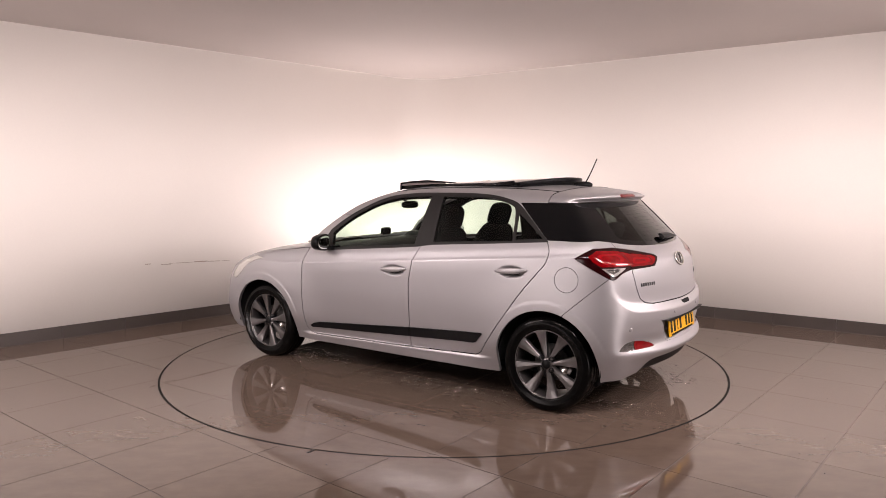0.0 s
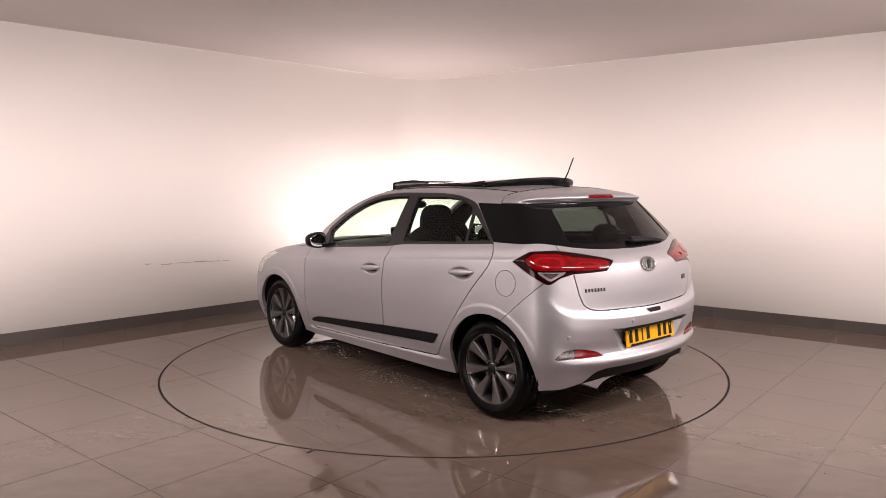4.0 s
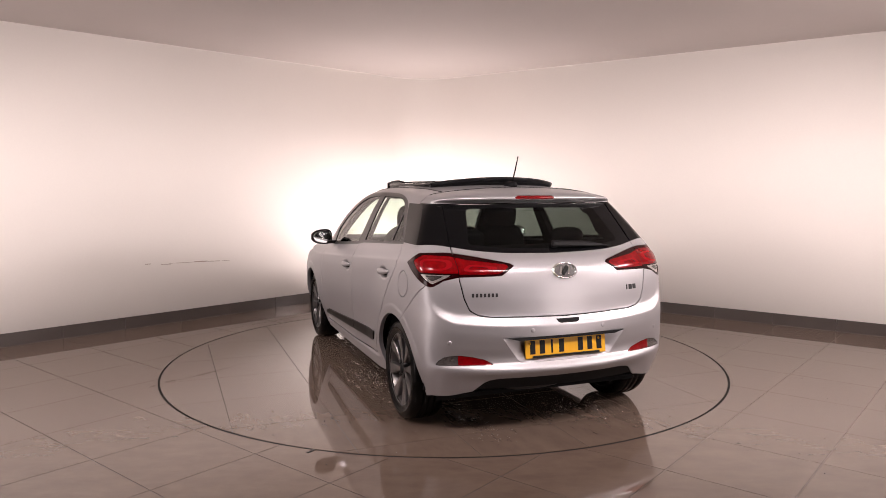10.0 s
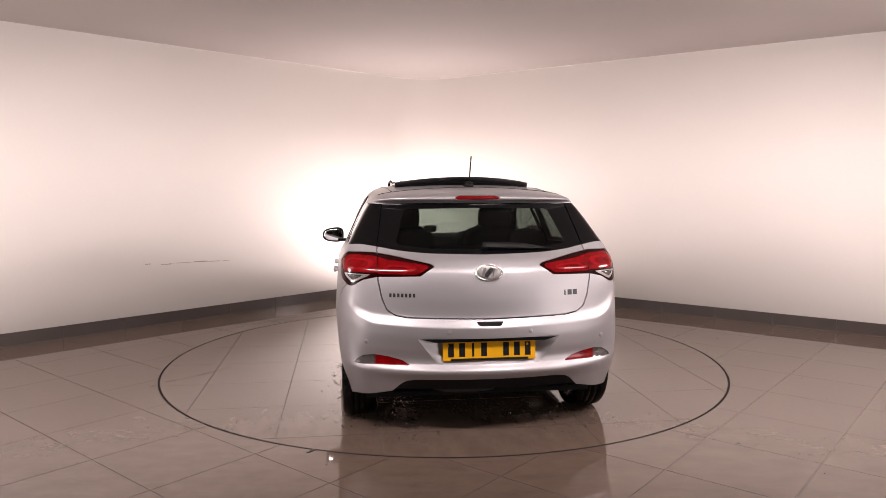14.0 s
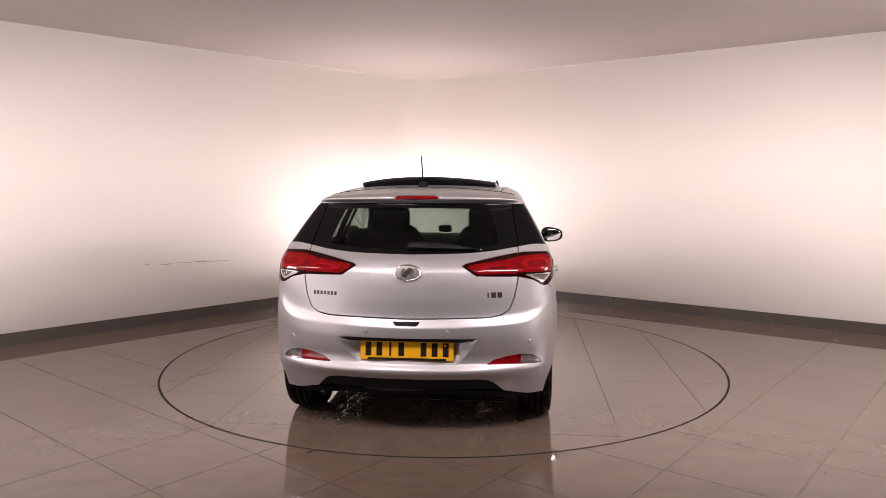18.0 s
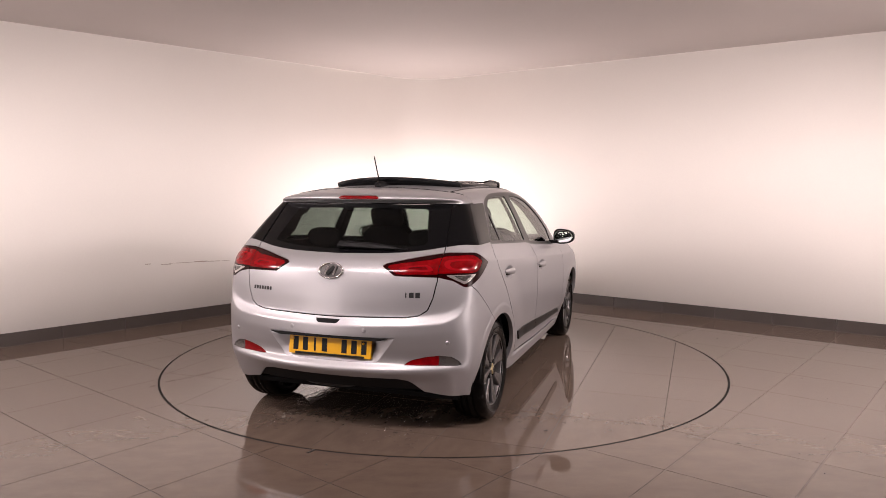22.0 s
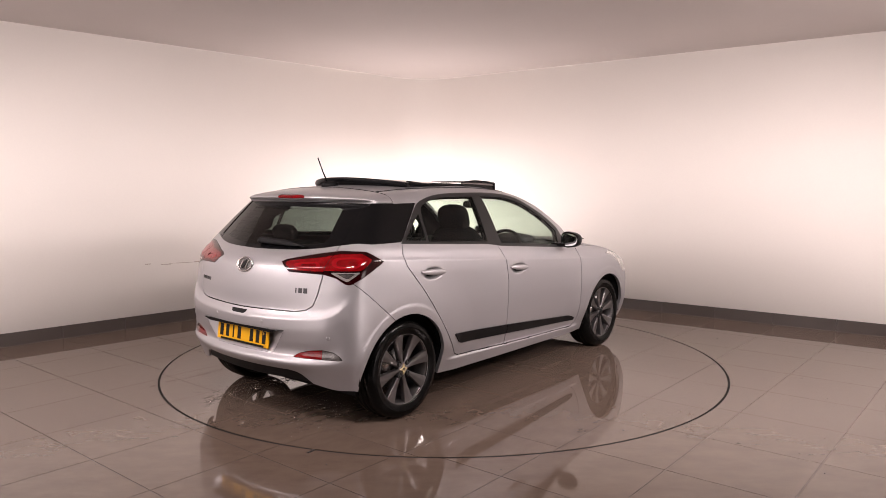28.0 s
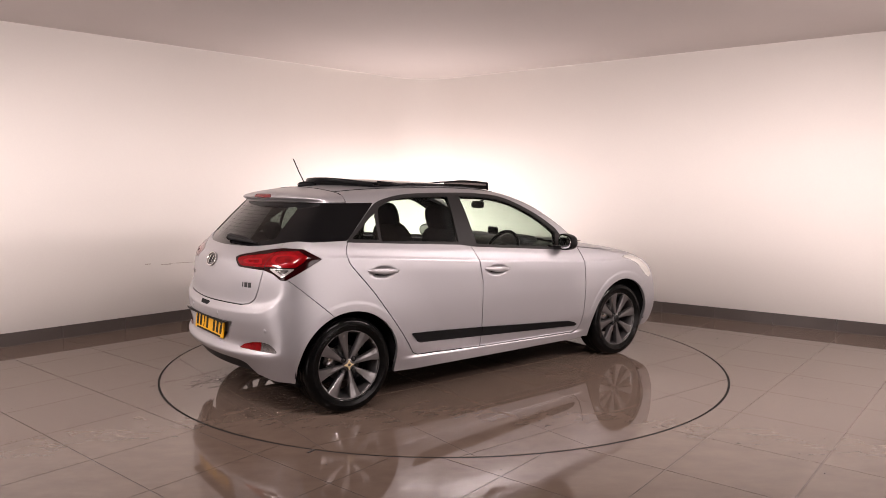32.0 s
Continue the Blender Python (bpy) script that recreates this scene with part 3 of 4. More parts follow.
skirt_plan = on_rear(outline([(-0.3, 0.348), (0.40, 0.347), (0.455, 0.338), (0.485, 0.322), (0.55, 0.255), (0.58, 0.10), (-0.3, 0.10)]))
fog_plan = on_rear(outline([(0.752, 0.432), (0.735, 0.455), (0.70, 0.478), (0.636, 0.487), (0.56, 0.478), (0.485, 0.459), (0.44, 0.432)]))
recess_plan = outline([(-0.40, 0.585), (0.402, 0.585), (0.292, 0.438), (-0.292, 0.438)])
windscreen = lambda v: np.where(v[:, 0] > 1.0, outline([(-0.3, 0.962), (0.0, 0.962), (0.40, 0.968), (0.64, 0.985), (0.50, 1.360), (0.3, 1.382), (0.0, 1.388), (-0.3, 1.388)])(v[:, 1], v[:, 2]), 1.0)
head_lamp = on_side(outline([(2.57, 0.830), (2.68, 0.845), (2.82, 0.80), (2.93, 0.73), (3.00, 0.65), (2.93, 0.63), (2.86, 0.68), (2.78, 0.755), (2.68, 0.80)]), 0.35)
flap = on_side(lambda x, z: np.hypot((x + 0.146) / 1.0, z - 0.852) - 0.0765)


def bonnet(v):
    x, y, z = v.T
    return np.where(x > 1.8, np.maximum.reduce([y - 0.782, 0.79 - z, z - 0.962]), 1.0)


def floor_cut(v):
    x, y, z = v.T
    return z - (0.20 + 0.042 * ease(-0.25, -0.40, x) + 0.03 * ease(0.7, 0.5, y) * ease(-0.3, -0.45, x))


# ---- the car ----
car = tagged(empty("car"), "silver five-door hatchback with open black sunroof and wet tyres", "car")
CAR = pose(-1.347, 0.003, 0)
LEVELS = np.unique(np.concatenate([np.arange(0.17, 1.36, 0.0065), np.linspace(1.36, 1.433, 16), 1.4375 - 0.0045 * np.linspace(1, 0, 5) ** 2]))
rest = full_skin(90, 240, 60, LEVELS)
rest = trim(rest, lambda v: -arch(v))
rest = trim(rest, lambda v: -floor_cut(v))
panes = {}
band, rest = take(rest, black_band)
hatch_pane, side_black = take(band, hatch_split, 0.004)
hatch_pane, hatch_border = take(hatch_pane, on_rear(outline([(-0.3, 1.296), (0.42, 1.288), (0.445, 1.276), (0.500, 1.105), (0.490, 1.090), (0.30, 1.070), (0.0, 1.062), (-0.3, 1.062)])))
frame_trim, rest = take(rest, frame_outline)
panes["front"], frame_trim = take(frame_trim, front_pane)
panes["rear"], frame_trim = take(frame_trim, rear_pane)
panes["quarter"], frame_trim = take(frame_trim, quarter_pane)
screen, rest = take(rest, windscreen)
lamps, rest = take(rest, tail_lamp, 0.002)
hatch_lamp, body_lamp = take(lamps, hatch, 0.004)
hatch_skin, rest = take(rest, hatch, 0.0065)
spoiler_skin, hatch_skin = take(hatch_skin, lambda v: 1.32 - v[:, 2])
bumper_skin, rest = take(rest, bumper, 0.004)
low_skirt, bumper_skin = take(bumper_skin, skirt_plan, 0.002)
recess_skin, bumper_skin = take(bumper_skin, lambda v: np.where(v[:, 0] < -0.3, recess_plan(v[:, 1], v[:, 2]), 1.0), 0.001)
fogs, bumper_skin = take(bumper_skin, fog_plan, 0.002)
fdoor, rest = take(rest, front_door, 0.0062)
rdoor, rest = take(rest, rear_door, 0.0062)
headlamps, rest = take(rest, head_lamp, 0.002)
hood, rest = take(rest, bonnet, 0.004)
flap_skin, rest_left = take(rest, flap, 0.0035)

red_zone = outline([(77.2, 100.0), (74.4, 103.0), (67.0, 102.5), (58.0, 100.4), (58.0, 94.6), (72.2, 94.8), (74.8, 97.0)])
ring_zone = outline(ringed([(74.2, 100.4), (72.0, 101.6), (64.8, 100.8), (62.4, 97.6), (64.8, 95.6), (71.2, 95.8)]))
ring_hole = outline(ringed([(72.6, 99.9), (71.0, 100.7), (65.8, 100.0), (64.2, 97.7), (65.6, 96.6), (70.6, 96.8)]))
clear_zone = outline([(72.6, 93.6), (60.8, 93.2), (66.9, 87.8)])
clear_hole = outline([(70.3, 92.9), (63.4, 92.7), (67.0, 89.5)])
hatch_zone = outline([(64.0, 101.8), (59.8, 100.6), (40.4, 97.9), (38.8, 97.1), (42.8, 93.9), (64.0, 94.1)])
hatch_hook = outline(ringed([(57.0, 98.6), (44.5, 97.2), (46.5, 95.0), (57.0, 95.2)]))
hatch_hook_in = outline(ringed([(55.6, 97.7), (48.5, 96.9), (49.5, 95.9), (55.6, 96.0)]))


def zone(f):
    return lambda v: f(corner_angle(v), v[:, 2] * 100) / 100


def ring_of(f, hole):
    return lambda v: np.maximum(zone(f)(v), -zone(hole)(v))


body_clear, body_dark = take(body_lamp, zone(clear_zone), 0.002)
body_grey, body_clear = take(body_clear, zone(clear_hole))
body_ring, body_dark = take(body_dark, ring_of(ring_zone, ring_hole))
body_red, body_dark = take(body_dark, lambda v: zone(red_zone)(v) - 0.006)
hatch_bar, hatch_dark = take(hatch_lamp, ring_of(hatch_hook, hatch_hook_in))
hatch_core, hatch_dark = take(hatch_dark, zone(hatch_hook_in))
hatch_red, hatch_dark = take(hatch_dark, lambda v: zone(hatch_zone)(v) - 0.006)
fog_red, fog_clear = take(fogs, on_rear(lambda y, z: y - 0.632), 0.001)
stop_skin, spoiler_skin = take(spoiler_skin, on_rear(outline([(-0.2, 1.366), (0.112, 1.365), (0.130, 1.358), (0.138, 1.349), (0.125, 1.340), (-0.2, 1.336)])), 0.002)

panel("body_shell", rest_left, PAINT, car, (1, -1), 0.026, "silver metallic paint", CAR, other=rest)
panel("fuel_flap", flap_skin, PAINT, car, (1,), 0.01, "round silver fuel flap", CAR)


def sunk_plate(v):
    """Sinks the bumper behind the number plate."""
    edge = 0.402 - (0.585 - v[:, 2]) * 0.75
    slant = np.clip((edge - v[:, 1]) / 0.10, 0, 1)
    foot = np.clip((v[:, 2] - 0.438) / 0.05, 0, 1)
    v = v.copy()
    v[:, 0] += 0.046 * slant * foot
    return v


def handle_cup(v):
    """Hollows the door behind its handle."""
    v = v.copy()
    for x, z in ((1.188, 0.822), (0.232, 0.876)):
        d = ((v[:, 0] - x) / 0.095) ** 2 + ((v[:, 2] - z) / 0.038) ** 2
        v[:, 1] -= 0.020 * np.clip(1 - d, 0, 1) ** 0.8
    return v


def spot(x, z):
    """The point of the car's left side at a place along it and a height."""
    lo, hi = 0.3, 1.1
    for _ in range(40):
        y = (lo + hi) / 2
        lo, hi = (y, hi) if inside(np.array([x]), np.array([y]), np.array([z]))[0] > 0 else (lo, y)
    return x, lo, z


def rear_spot(y, z):
    """The point of the car's rear at a place across it and a height."""
    lo, hi = -0.9, 0.2
    for _ in range(40):
        x = (lo + hi) / 2
        lo, hi = (lo, x) if inside(np.array([x]), np.array([y]), np.array([z]))[0] > 0 else (x, hi)
    return hi, y, z


def handle_bar(s):
    """A pull handle: a thick tapered bar, flat ended, bowed outwards."""
    bm = bmesh.new()
    rows = []
    for k in range(17):
        u = k / 8 - 1
        w = 0.0205 * (1 - 0.66 * abs(u) ** 2.2)
        bow = 0.020 * (1 - abs(u) ** 2.5) - 0.004
        rows.append([bm.verts.new((0.114 * u, s * (bow + 0.009 * math.cos(a)), w * math.sin(a))) for a in [2 * math.pi * i / 12 for i in range(12)]])
    for a, b in zip(rows, rows[1:]):
        for i in range(12):
            bm.faces.new((a[i], a[(i + 1) % 12], b[(i + 1) % 12], b[i]))
    bm.faces.new(rows[0])
    bm.faces.new(rows[-1])
    bmesh.ops.recalc_face_normals(bm, faces=bm.faces[:])
    return bm


GREY_LENS = material("grey_lens", (0.075, 0.068, 0.066), 0.14, metal=0.5, coat=0.6, spots=0.85, scale=90, grain=260, bump=0.003)
HEADLAMP = material("headlamp_lens", (0.52, 0.51, 0.48), 0.10, metal=0.5, coat=1.0)
strip_plan = on_side(outline([(2.055, 0.325), (2.02, 0.345), (1.96, 0.360), (1.06, 0.424), (0.449, 0.457), (0.452, 0.445), (0.50, 0.390), (0.525, 0.383), (1.09, 0.357), (2.035, 0.313)]))
GLOW_RED = material("light_guide", (0.19, 0.002, 0.005), 0.10, coat=0.25, spec=0.2)
rear_bumper = panel("rear_bumper", bumper_skin, PAINT, car, (1, -1), 0.014, "silver painted rear bumper", CAR)
panel("plate_recess", recess_skin, PAINT, rear_bumper, (1, -1), 0, "silver recess round the number plate", push=sunk_plate)
panel("lower_valance", low_skirt, PLASTIC, rear_bumper, (1, -1), 0.02, "black plastic lower bumper insert", sink=0.012)
tailgate = panel("tailgate", hatch_skin, PAINT, car, (1, -1), 0.026, "silver tailgate", CAR)
panel("spoiler", spoiler_skin, PAINT, tailgate, (1, -1), 0.014)
panel("high_brake_light", stop_skin, RED, tailgate, (1, -1), 0.01, "red high brake light", sink=0.002)
panel("rear_window", hatch_pane, REAR_GLASS, tailgate, (1, -1), 0, "dark tinted glass with heating lines", sink=0.004).visible_shadow = False
panel("window_border", hatch_border, BLACK_GLASS, tailgate, (1, -1), 0, "black painted edge of the rear window", sink=0.004)
# black strips added behind the rear window's side gaps to keep them dark
for s in (1, -1):
    panel("window_gap_filler", trim(band, lambda v: np.abs(hatch_split(v)) - 0.014), TRIM, car, (s,), 0, "black filler that keeps a gap dark", CAR, sink=0.009)
panel("windscreen", screen, GLASS, car, (1, -1), 0, "clear tinted glass", CAR, sink=0.003).visible_shadow = False
panel("bonnet", hood, PAINT, car, (1, -1), 0.014, "", CAR)
for s in (1, -1):
    panel("quarter_cover", side_black, BLACK_GLASS, car, (s,), 0, "gloss black glass panel", CAR)
    lamp = panel("tail_lamp", body_dark, DARK_RED, car, (s,), 0.02, "dark red lamp glass", CAR)
    panel("brake_light", body_red, RED, lamp, (s,), 0, "bright red lamp glass", sink=0.002)
    panel("light_guide", body_ring, GLOW_RED, lamp, (s,), 0, "paler red light guide", sink=0.001)
    panel("reversing_light", body_clear, CLEAR_LENS, lamp, (s,), 0.02, "clear faceted lamp glass", sink=0.003)
    panel("reversing_bulb_cover", body_grey, GREY_LENS, lamp, (s,), 0.012, "grey faceted lamp glass", sink=0.007)
    lamp = panel("tail_lamp_inner", hatch_dark, DARK_RED, tailgate, (s,), 0.02, "dark red lamp glass")
    panel("brake_light", hatch_red, RED, lamp, (s,), 0, "bright red lamp glass", sink=0.002)
    panel("light_guide", hatch_bar, GLOW_RED, lamp, (s,), 0, "paler red light guide", sink=0.001)
    panel("lamp_core", hatch_core, RED, lamp, (s,), 0.01, "deep red lamp glass", sink=0.006)
    lamp = panel("fog_lamp", fog_red, RED, rear_bumper, (s,), 0.015, "red reflector")
    panel("reversing_lens", fog_clear, GREY_LENS, rear_bumper, (s,), 0.015, "clear ribbed lens", sink=0.002)
    panel("window_surround", frame_trim, PILLAR, car, (s,), 0.01, "black window surround", CAR)
    panel("headlamp", headlamps, HEADLAMP, car, (s,), 0.02, "clear headlamp glass", CAR)
    for name, skin_part, pane in (("front_door", fdoor, "front"), ("rear_door", rdoor, "rear")):
        door = panel(name, skin_part, PAINT, car, (s,), 0.026, "silver door with a black rubbing strip", CAR, push=handle_cup)
        panel("rubbing_strip", trim(skin_part, strip_plan), TRIM, door, (s,), 0.012, "black plastic rubbing strip", sink=-0.009)
        hx, hz, tilt = (1.188, 0.830, 4.5) if name == "front_door" else (0.232, 0.884, 4.5)
        hy = float(spot(hx, hz)[1])
        part("handle", handle_bar(s), PAINT, door, "silver painted handle", True, pose(hx, s * (hy + 0.004), hz, 0, tilt, 0))
        # black ellipsoid stands for the shade in the handle's hollow
        part("handle_shade", ellipsoid(0.058, 0.010, 0.008, 10), TRIM, door, "black patch for the shade behind the handle", True, pose(hx - 0.004, s * (hy - 0.008), hz - 0.020, 0, tilt, 0))
        if name == "front_door" and s < 0:
            part("keyhole", lathe([(0.008, 0), (0.008, 0.004), (0.001, 0.004)], 16), CHROME, door, "", False, pose(hx - 0.085, s * (hy + 0.012), hz + 0.005, 90, 0, 0))
        panel("door_window", panes[pane], GLASS if pane == "front" else MID_GLASS, door, (s,), 0, "tinted glass", sink=0.005).visible_shadow = False
    panel("quarter_window", panes["quarter"], MID_GLASS, car, (s,), 0, "tinted glass", CAR, sink=0.004).visible_shadow = False

# the lining behind the panels
inner = full_skin(40, 110, 30, np.unique(np.concatenate([np.arange(0.21, 1.36, 0.016), np.linspace(1.36, 1.4375, 8)])))
inner = trim(inner, lambda v: -arch(v, 0.012))
for f in (front_pane, rear_pane, quarter_pane, windscreen):
    inner = trim(inner, lambda v: 0.012 - f(v))
inner = trim(inner, lambda v: 0.03 - np.maximum(black_band(v), hatch_split(v)))
inner = trim(inner, lambda v: np.minimum(0.05 - v[:, 0], v[:, 2] - 1.30))
inner = trim(inner, lambda v: np.minimum(-0.42 - v[:, 0], 0.66 - v[:, 2]))
panel("lining", inner, LINER, car, (1, -1), 0, "black inner lining", CAR, sink=0.045)
pillars = trim(inner, lambda v: np.maximum.reduce([v[:, 0] - 0.12, 0.97 - v[:, 2], v[:, 2] - 1.27, 0.56 - v[:, 1]]))
for s in (1, -1):
    panel("pillar_trim", pillars, LINER, car, (s,), 0, "black inner pillar cover", CAR, sink=0.10)
part("floor_pan", box(3.3, 1.36, 0.03, pose(1.35, 0, 0.190), 0.005), LINER, car, "", at=CAR)
for x, z, r in ARCHES:
    for s in (1, -1):
        bm = bmesh.new()
        n = 28
        rows = [[bm.verts.new((x + q * math.cos(math.pi * (k / n * 1.06 - 0.03)), s * y, z + q * math.sin(math.pi * (k / n * 1.06 - 0.03)))) for k in range(n + 1)]
                for q, y in ((r + 0.008, 0.785), (r + 0.008, 0.56), (0.02, 0.56))]
        for a, b in zip(rows, rows[1:]):
            for k in range(n):
                bm.faces.new((a[k], a[k + 1], b[k + 1], b[k]))
        part("wheel_arch_liner", bm, LINER, car, "", True, CAR)


# ---- wheels ----
CREAM = material("cream_plastic", (0.46, 0.36, 0.20), 0.4, spots=0.2, scale=90)
def build_wheel(parent, m, cap, cap_label):
    """A wheel whose outer side looks along its own z."""
    barrel = part("wheel", lathe([(0.213, -0.002), (0.2165, 0.001), (0.219, -0.001), (0.220, -0.008), (0.2135, -0.010), (0.210, -0.02), (0.200, -0.045), (0.196, -0.16), (0.214, -0.175)], 64), ALLOY, parent, "grey alloy wheel with eight broad spokes", True, m)
    prof = [(0.205, -0.165), (0.222, -0.178), (0.262, -0.192), (0.288, -0.188), (0.299, -0.172), (0.3025, -0.14), (0.3025, -0.135), (0.296, -0.134), (0.296, -0.126), (0.303, -0.125), (0.3035, -0.10), (0.296, -0.099),
            (0.296, -0.090), (0.3035, -0.089), (0.303, -0.062), (0.296, -0.061), (0.296, -0.053), (0.3025, -0.052), (0.3015, -0.03), (0.297, -0.008), (0.288, 0.004), (0.275, 0.009), (0.262, 0.011), (0.258, 0.0125), (0.254, 0.011), (0.236, 0.008), (0.226, 0.004), (0.218, 0.0005), (0.214, -0.01)]
    part("tyre", lathe(prof, 72), RUBBER, barrel, "wet black rubber tyre", True)
    part("brake_disc", lathe([(0.001, -0.075), (0.06, -0.072), (0.07, -0.085), (0.118, -0.085), (0.118, -0.10), (0.001, -0.10)], 40), CAST, barrel, "grey iron brake disc", True)
    part("brake_caliper", box(0.075, 0.12, 0.07, pose(-0.10, 0.05, -0.075, 0, 0, -25), 0.012), BRIGHT_ALLOY, barrel, "bright metal caliper", True)
    spoke_mesh = None
    for k in range(8):
        a = Matrix.Rotation(math.pi / 4 * k + 0.2, 4, "Z")
        if spoke_mesh is None:
            bm = bmesh.new()
            rows = []
            for r, wd, top, low in ((0.028, 0.011, -0.016, -0.050), (0.070, 0.0145, -0.014, -0.050), (0.12, 0.021, -0.013, -0.046), (0.17, 0.030, -0.009, -0.042), (0.2125, 0.040, -0.003, -0.036)):
                rows.append([bm.verts.new((r, y, h)) for y, h in ((-wd, low), (-wd, top - 0.006), (-wd + 0.004, top - 0.001), (wd * 0.15, top), (wd - 0.004, top - 0.003), (wd, top - 0.009), (wd, low))])
            for p, q in zip(rows, rows[1:]):
                for i in range(6):
                    bm.faces.new((p[i], q[i], q[i + 1], p[i + 1]))
            bm.faces.new(rows[0])
            bm.faces.new(rows[-1][::-1])
            bmesh.ops.recalc_face_normals(bm, faces=bm.faces[:])
            ob = part("spoke", bm, ALLOY, barrel, "")
            spoke_mesh = ob.data
        else:
            ob = new("spoke", spoke_mesh)
            ob.parent = barrel
        ob.matrix_basis = a
    part("hub", lathe([(0.040, -0.06), (0.040, -0.020), (0.034, -0.014), (0.001, -0.014)], 32), ALLOY, barrel, "", True)
    if cap is CREAM:
        star = [((0.034, 0.015)[k % 2] * math.cos(math.pi * k / 4), (0.034, 0.015)[k % 2] * math.sin(math.pi * k / 4)) for k in range(8)]
        hub_cap = part("centre_cap", prism(star, -0.016, -0.006), cap, barrel, cap_label)
        part("hub_bore", lathe([(0.009, -0.007), (0.009, -0.004), (0.006, -0.0055), (0.001, -0.0055)], 20), CAST, hub_cap, "", True)
    else:
        part("centre_cap", lathe([(0.029, -0.018), (0.029, -0.007), (0.025, -0.004), (0.001, -0.003)], 32), cap, barrel, cap_label, True)
    for k in range(4):
        a = math.pi / 2 * k + math.pi / 4
        m = pose(0.050 * math.cos(a), 0.050 * math.sin(a), 0)
        nut = part("wheel_nut", lathe([(0.0095, -0.020), (0.0095, -0.010), (0.006, -0.006), (0.001, -0.006)], 6, m), CAST, barrel, "")
        part("nut_pocket", lathe([(0.0165, -0.05), (0.0165, -0.009), (0.0135, -0.008), (0.012, -0.022), (0.001, -0.024)], 20, m), TRIM, nut, "dark nut pocket", True)
    return barrel


for x, s in ((0.0, 1), (2.57, 1), (0.0, -1), (2.57, -1)):
    odd = s < 0 and x == 0.0
    build_wheel(car, CAR @ pose(x, s * 0.808, 0.3035, -90 * s, 0, 0), CREAM if odd else TRIM, "worn cream hub with no cap" if odd else "")


# ---- fittings on the outside of the car ----
MIRROR_GLASS = material("mirror_glass", (0.85, 0.87, 0.88), 0.02, metal=1.0)
for s in (1, -1):
    bm = ellipsoid(0.066, 0.092, 0.062, 18, 0.72)
    for q in bm.verts:
        if q.co.x < -0.030:
            q.co.x = -0.030 - (q.co.x + 0.030) * 0.05
        q.co.z *= 1 - 0.16 * (q.co.y * s) / 0.09
        q.co.x -= 0.02 * (q.co.y * s) / 0.09
    mirror = part("door_mirror", bm, TRIM, car, "gloss black folding mirror housing", True, CAR @ pose(1.85, s * 0.900, 0.992))
    bm = ellipsoid(0.003, 0.078, 0.050, 12, 0.75)
    for q in bm.verts:
        q.co.x -= 0.02 * (q.co.y * s) / 0.09
        q.co.z *= 1 - 0.16 * (q.co.y * s) / 0.09
    part("mirror_glass", bm, MIRROR_GLASS, mirror, "silvered mirror glass", True, pose(-0.0335, 0, 0.001))
    part("indicator", ellipsoid(0.01, 0.035, 0.006, 8), CLEAR_LENS, mirror, "clear indicator lens", True, pose(0.052, s * 0.045, 0.012, 0, 0, -18 * s))
    part("arm", prism([(-0.05, 0.0), (0.055, 0.0), (0.035, 0.12), (-0.025, 0.12)], -0.014, 0.012, pose(0, -s * 0.155, -0.043, 0, 0, 0) @ Matrix.Diagonal((1, s, 1, 1))), TRIM, mirror, "black mirror arm", False)

# number plate
PLATE_POSE = pose(-0.598, 0, 0.513, 0, 7, 0)
plate = part("number_plate", box(0.008, 0.525, 0.113, None, 0.002), YELLOW, rear_bumper, "yellow plate with black marks", False, PLATE_POSE)
for k, w in enumerate((0.05, 0.05, 0.018, 0.05, None, 0.05, 0.05, 0.05)):
    if w:
        y = 0.205 - 0.062 * k + (0.012 if k < 4 else -0.003) + (0.014 if k > 4 else 0)
        part("plate_mark", box(0.002, w * 0.66, 0.076, pose(-0.0045, y, 0.004), 0.0), BLACK, plate, "")
part("plate_foot", box(0.0022, 0.44, 0.012, pose(-0.0046, 0, -0.0495)), BLACK, plate, "black strip with unreadable small print")
for y in (0.235, -0.215):
    part("screw_cap", lathe([(0.007, 0), (0.007, 0.003), (0.001, 0.004)], 14, pose(-0.004, y, 0.028, 0, -90, 0)), YELLOW, plate, "", True)


def rear_frame(y, z, out=0.0):
    """A pose on the rear skin, x along its outward normal."""
    x, y, z = rear_spot(y, z)
    n = skin_normals(np.array([[x, abs(y), z]]))[0]
    n = Vector((n[0], math.copysign(n[1], y) if y else 0.0, n[2])).normalized()
    up = (Vector((0, 0, 1)) - n * n.z).normalized()
    side = up.cross(n)
    m = Matrix((n, side, up)).transposed().to_4x4()
    m.translation = Vector((x, y, z)) + n * out
    return m


# badge: an oval ring with a slanting bar
ring = bmesh.new()
for k in range(40):
    a = 2 * math.pi * k / 40
    for r, h in ((1.0, 0.0), (0.98, 0.006), (0.86, 0.006), (0.84, 0.0)):
        ring.verts.new((h, 0.080 * r * math.cos(a), 0.048 * r * math.sin(a)))
ring.verts.ensure_lookup_table()
for k in range(40):
    for i in range(3):
        j = (k + 1) % 40
        ring.faces.new((ring.verts[4 * k + i], ring.verts[4 * k + i + 1], ring.verts[4 * j + i + 1], ring.verts[4 * j + i]))
badge = part("badge", ring, CHROME, tailgate, "oval chrome badge", True, rear_frame(0.0, 0.943, 0.001))
part("badge_plate", ellipsoid(0.0012, 0.069, 0.041, 14), ALLOY, badge, "", True)
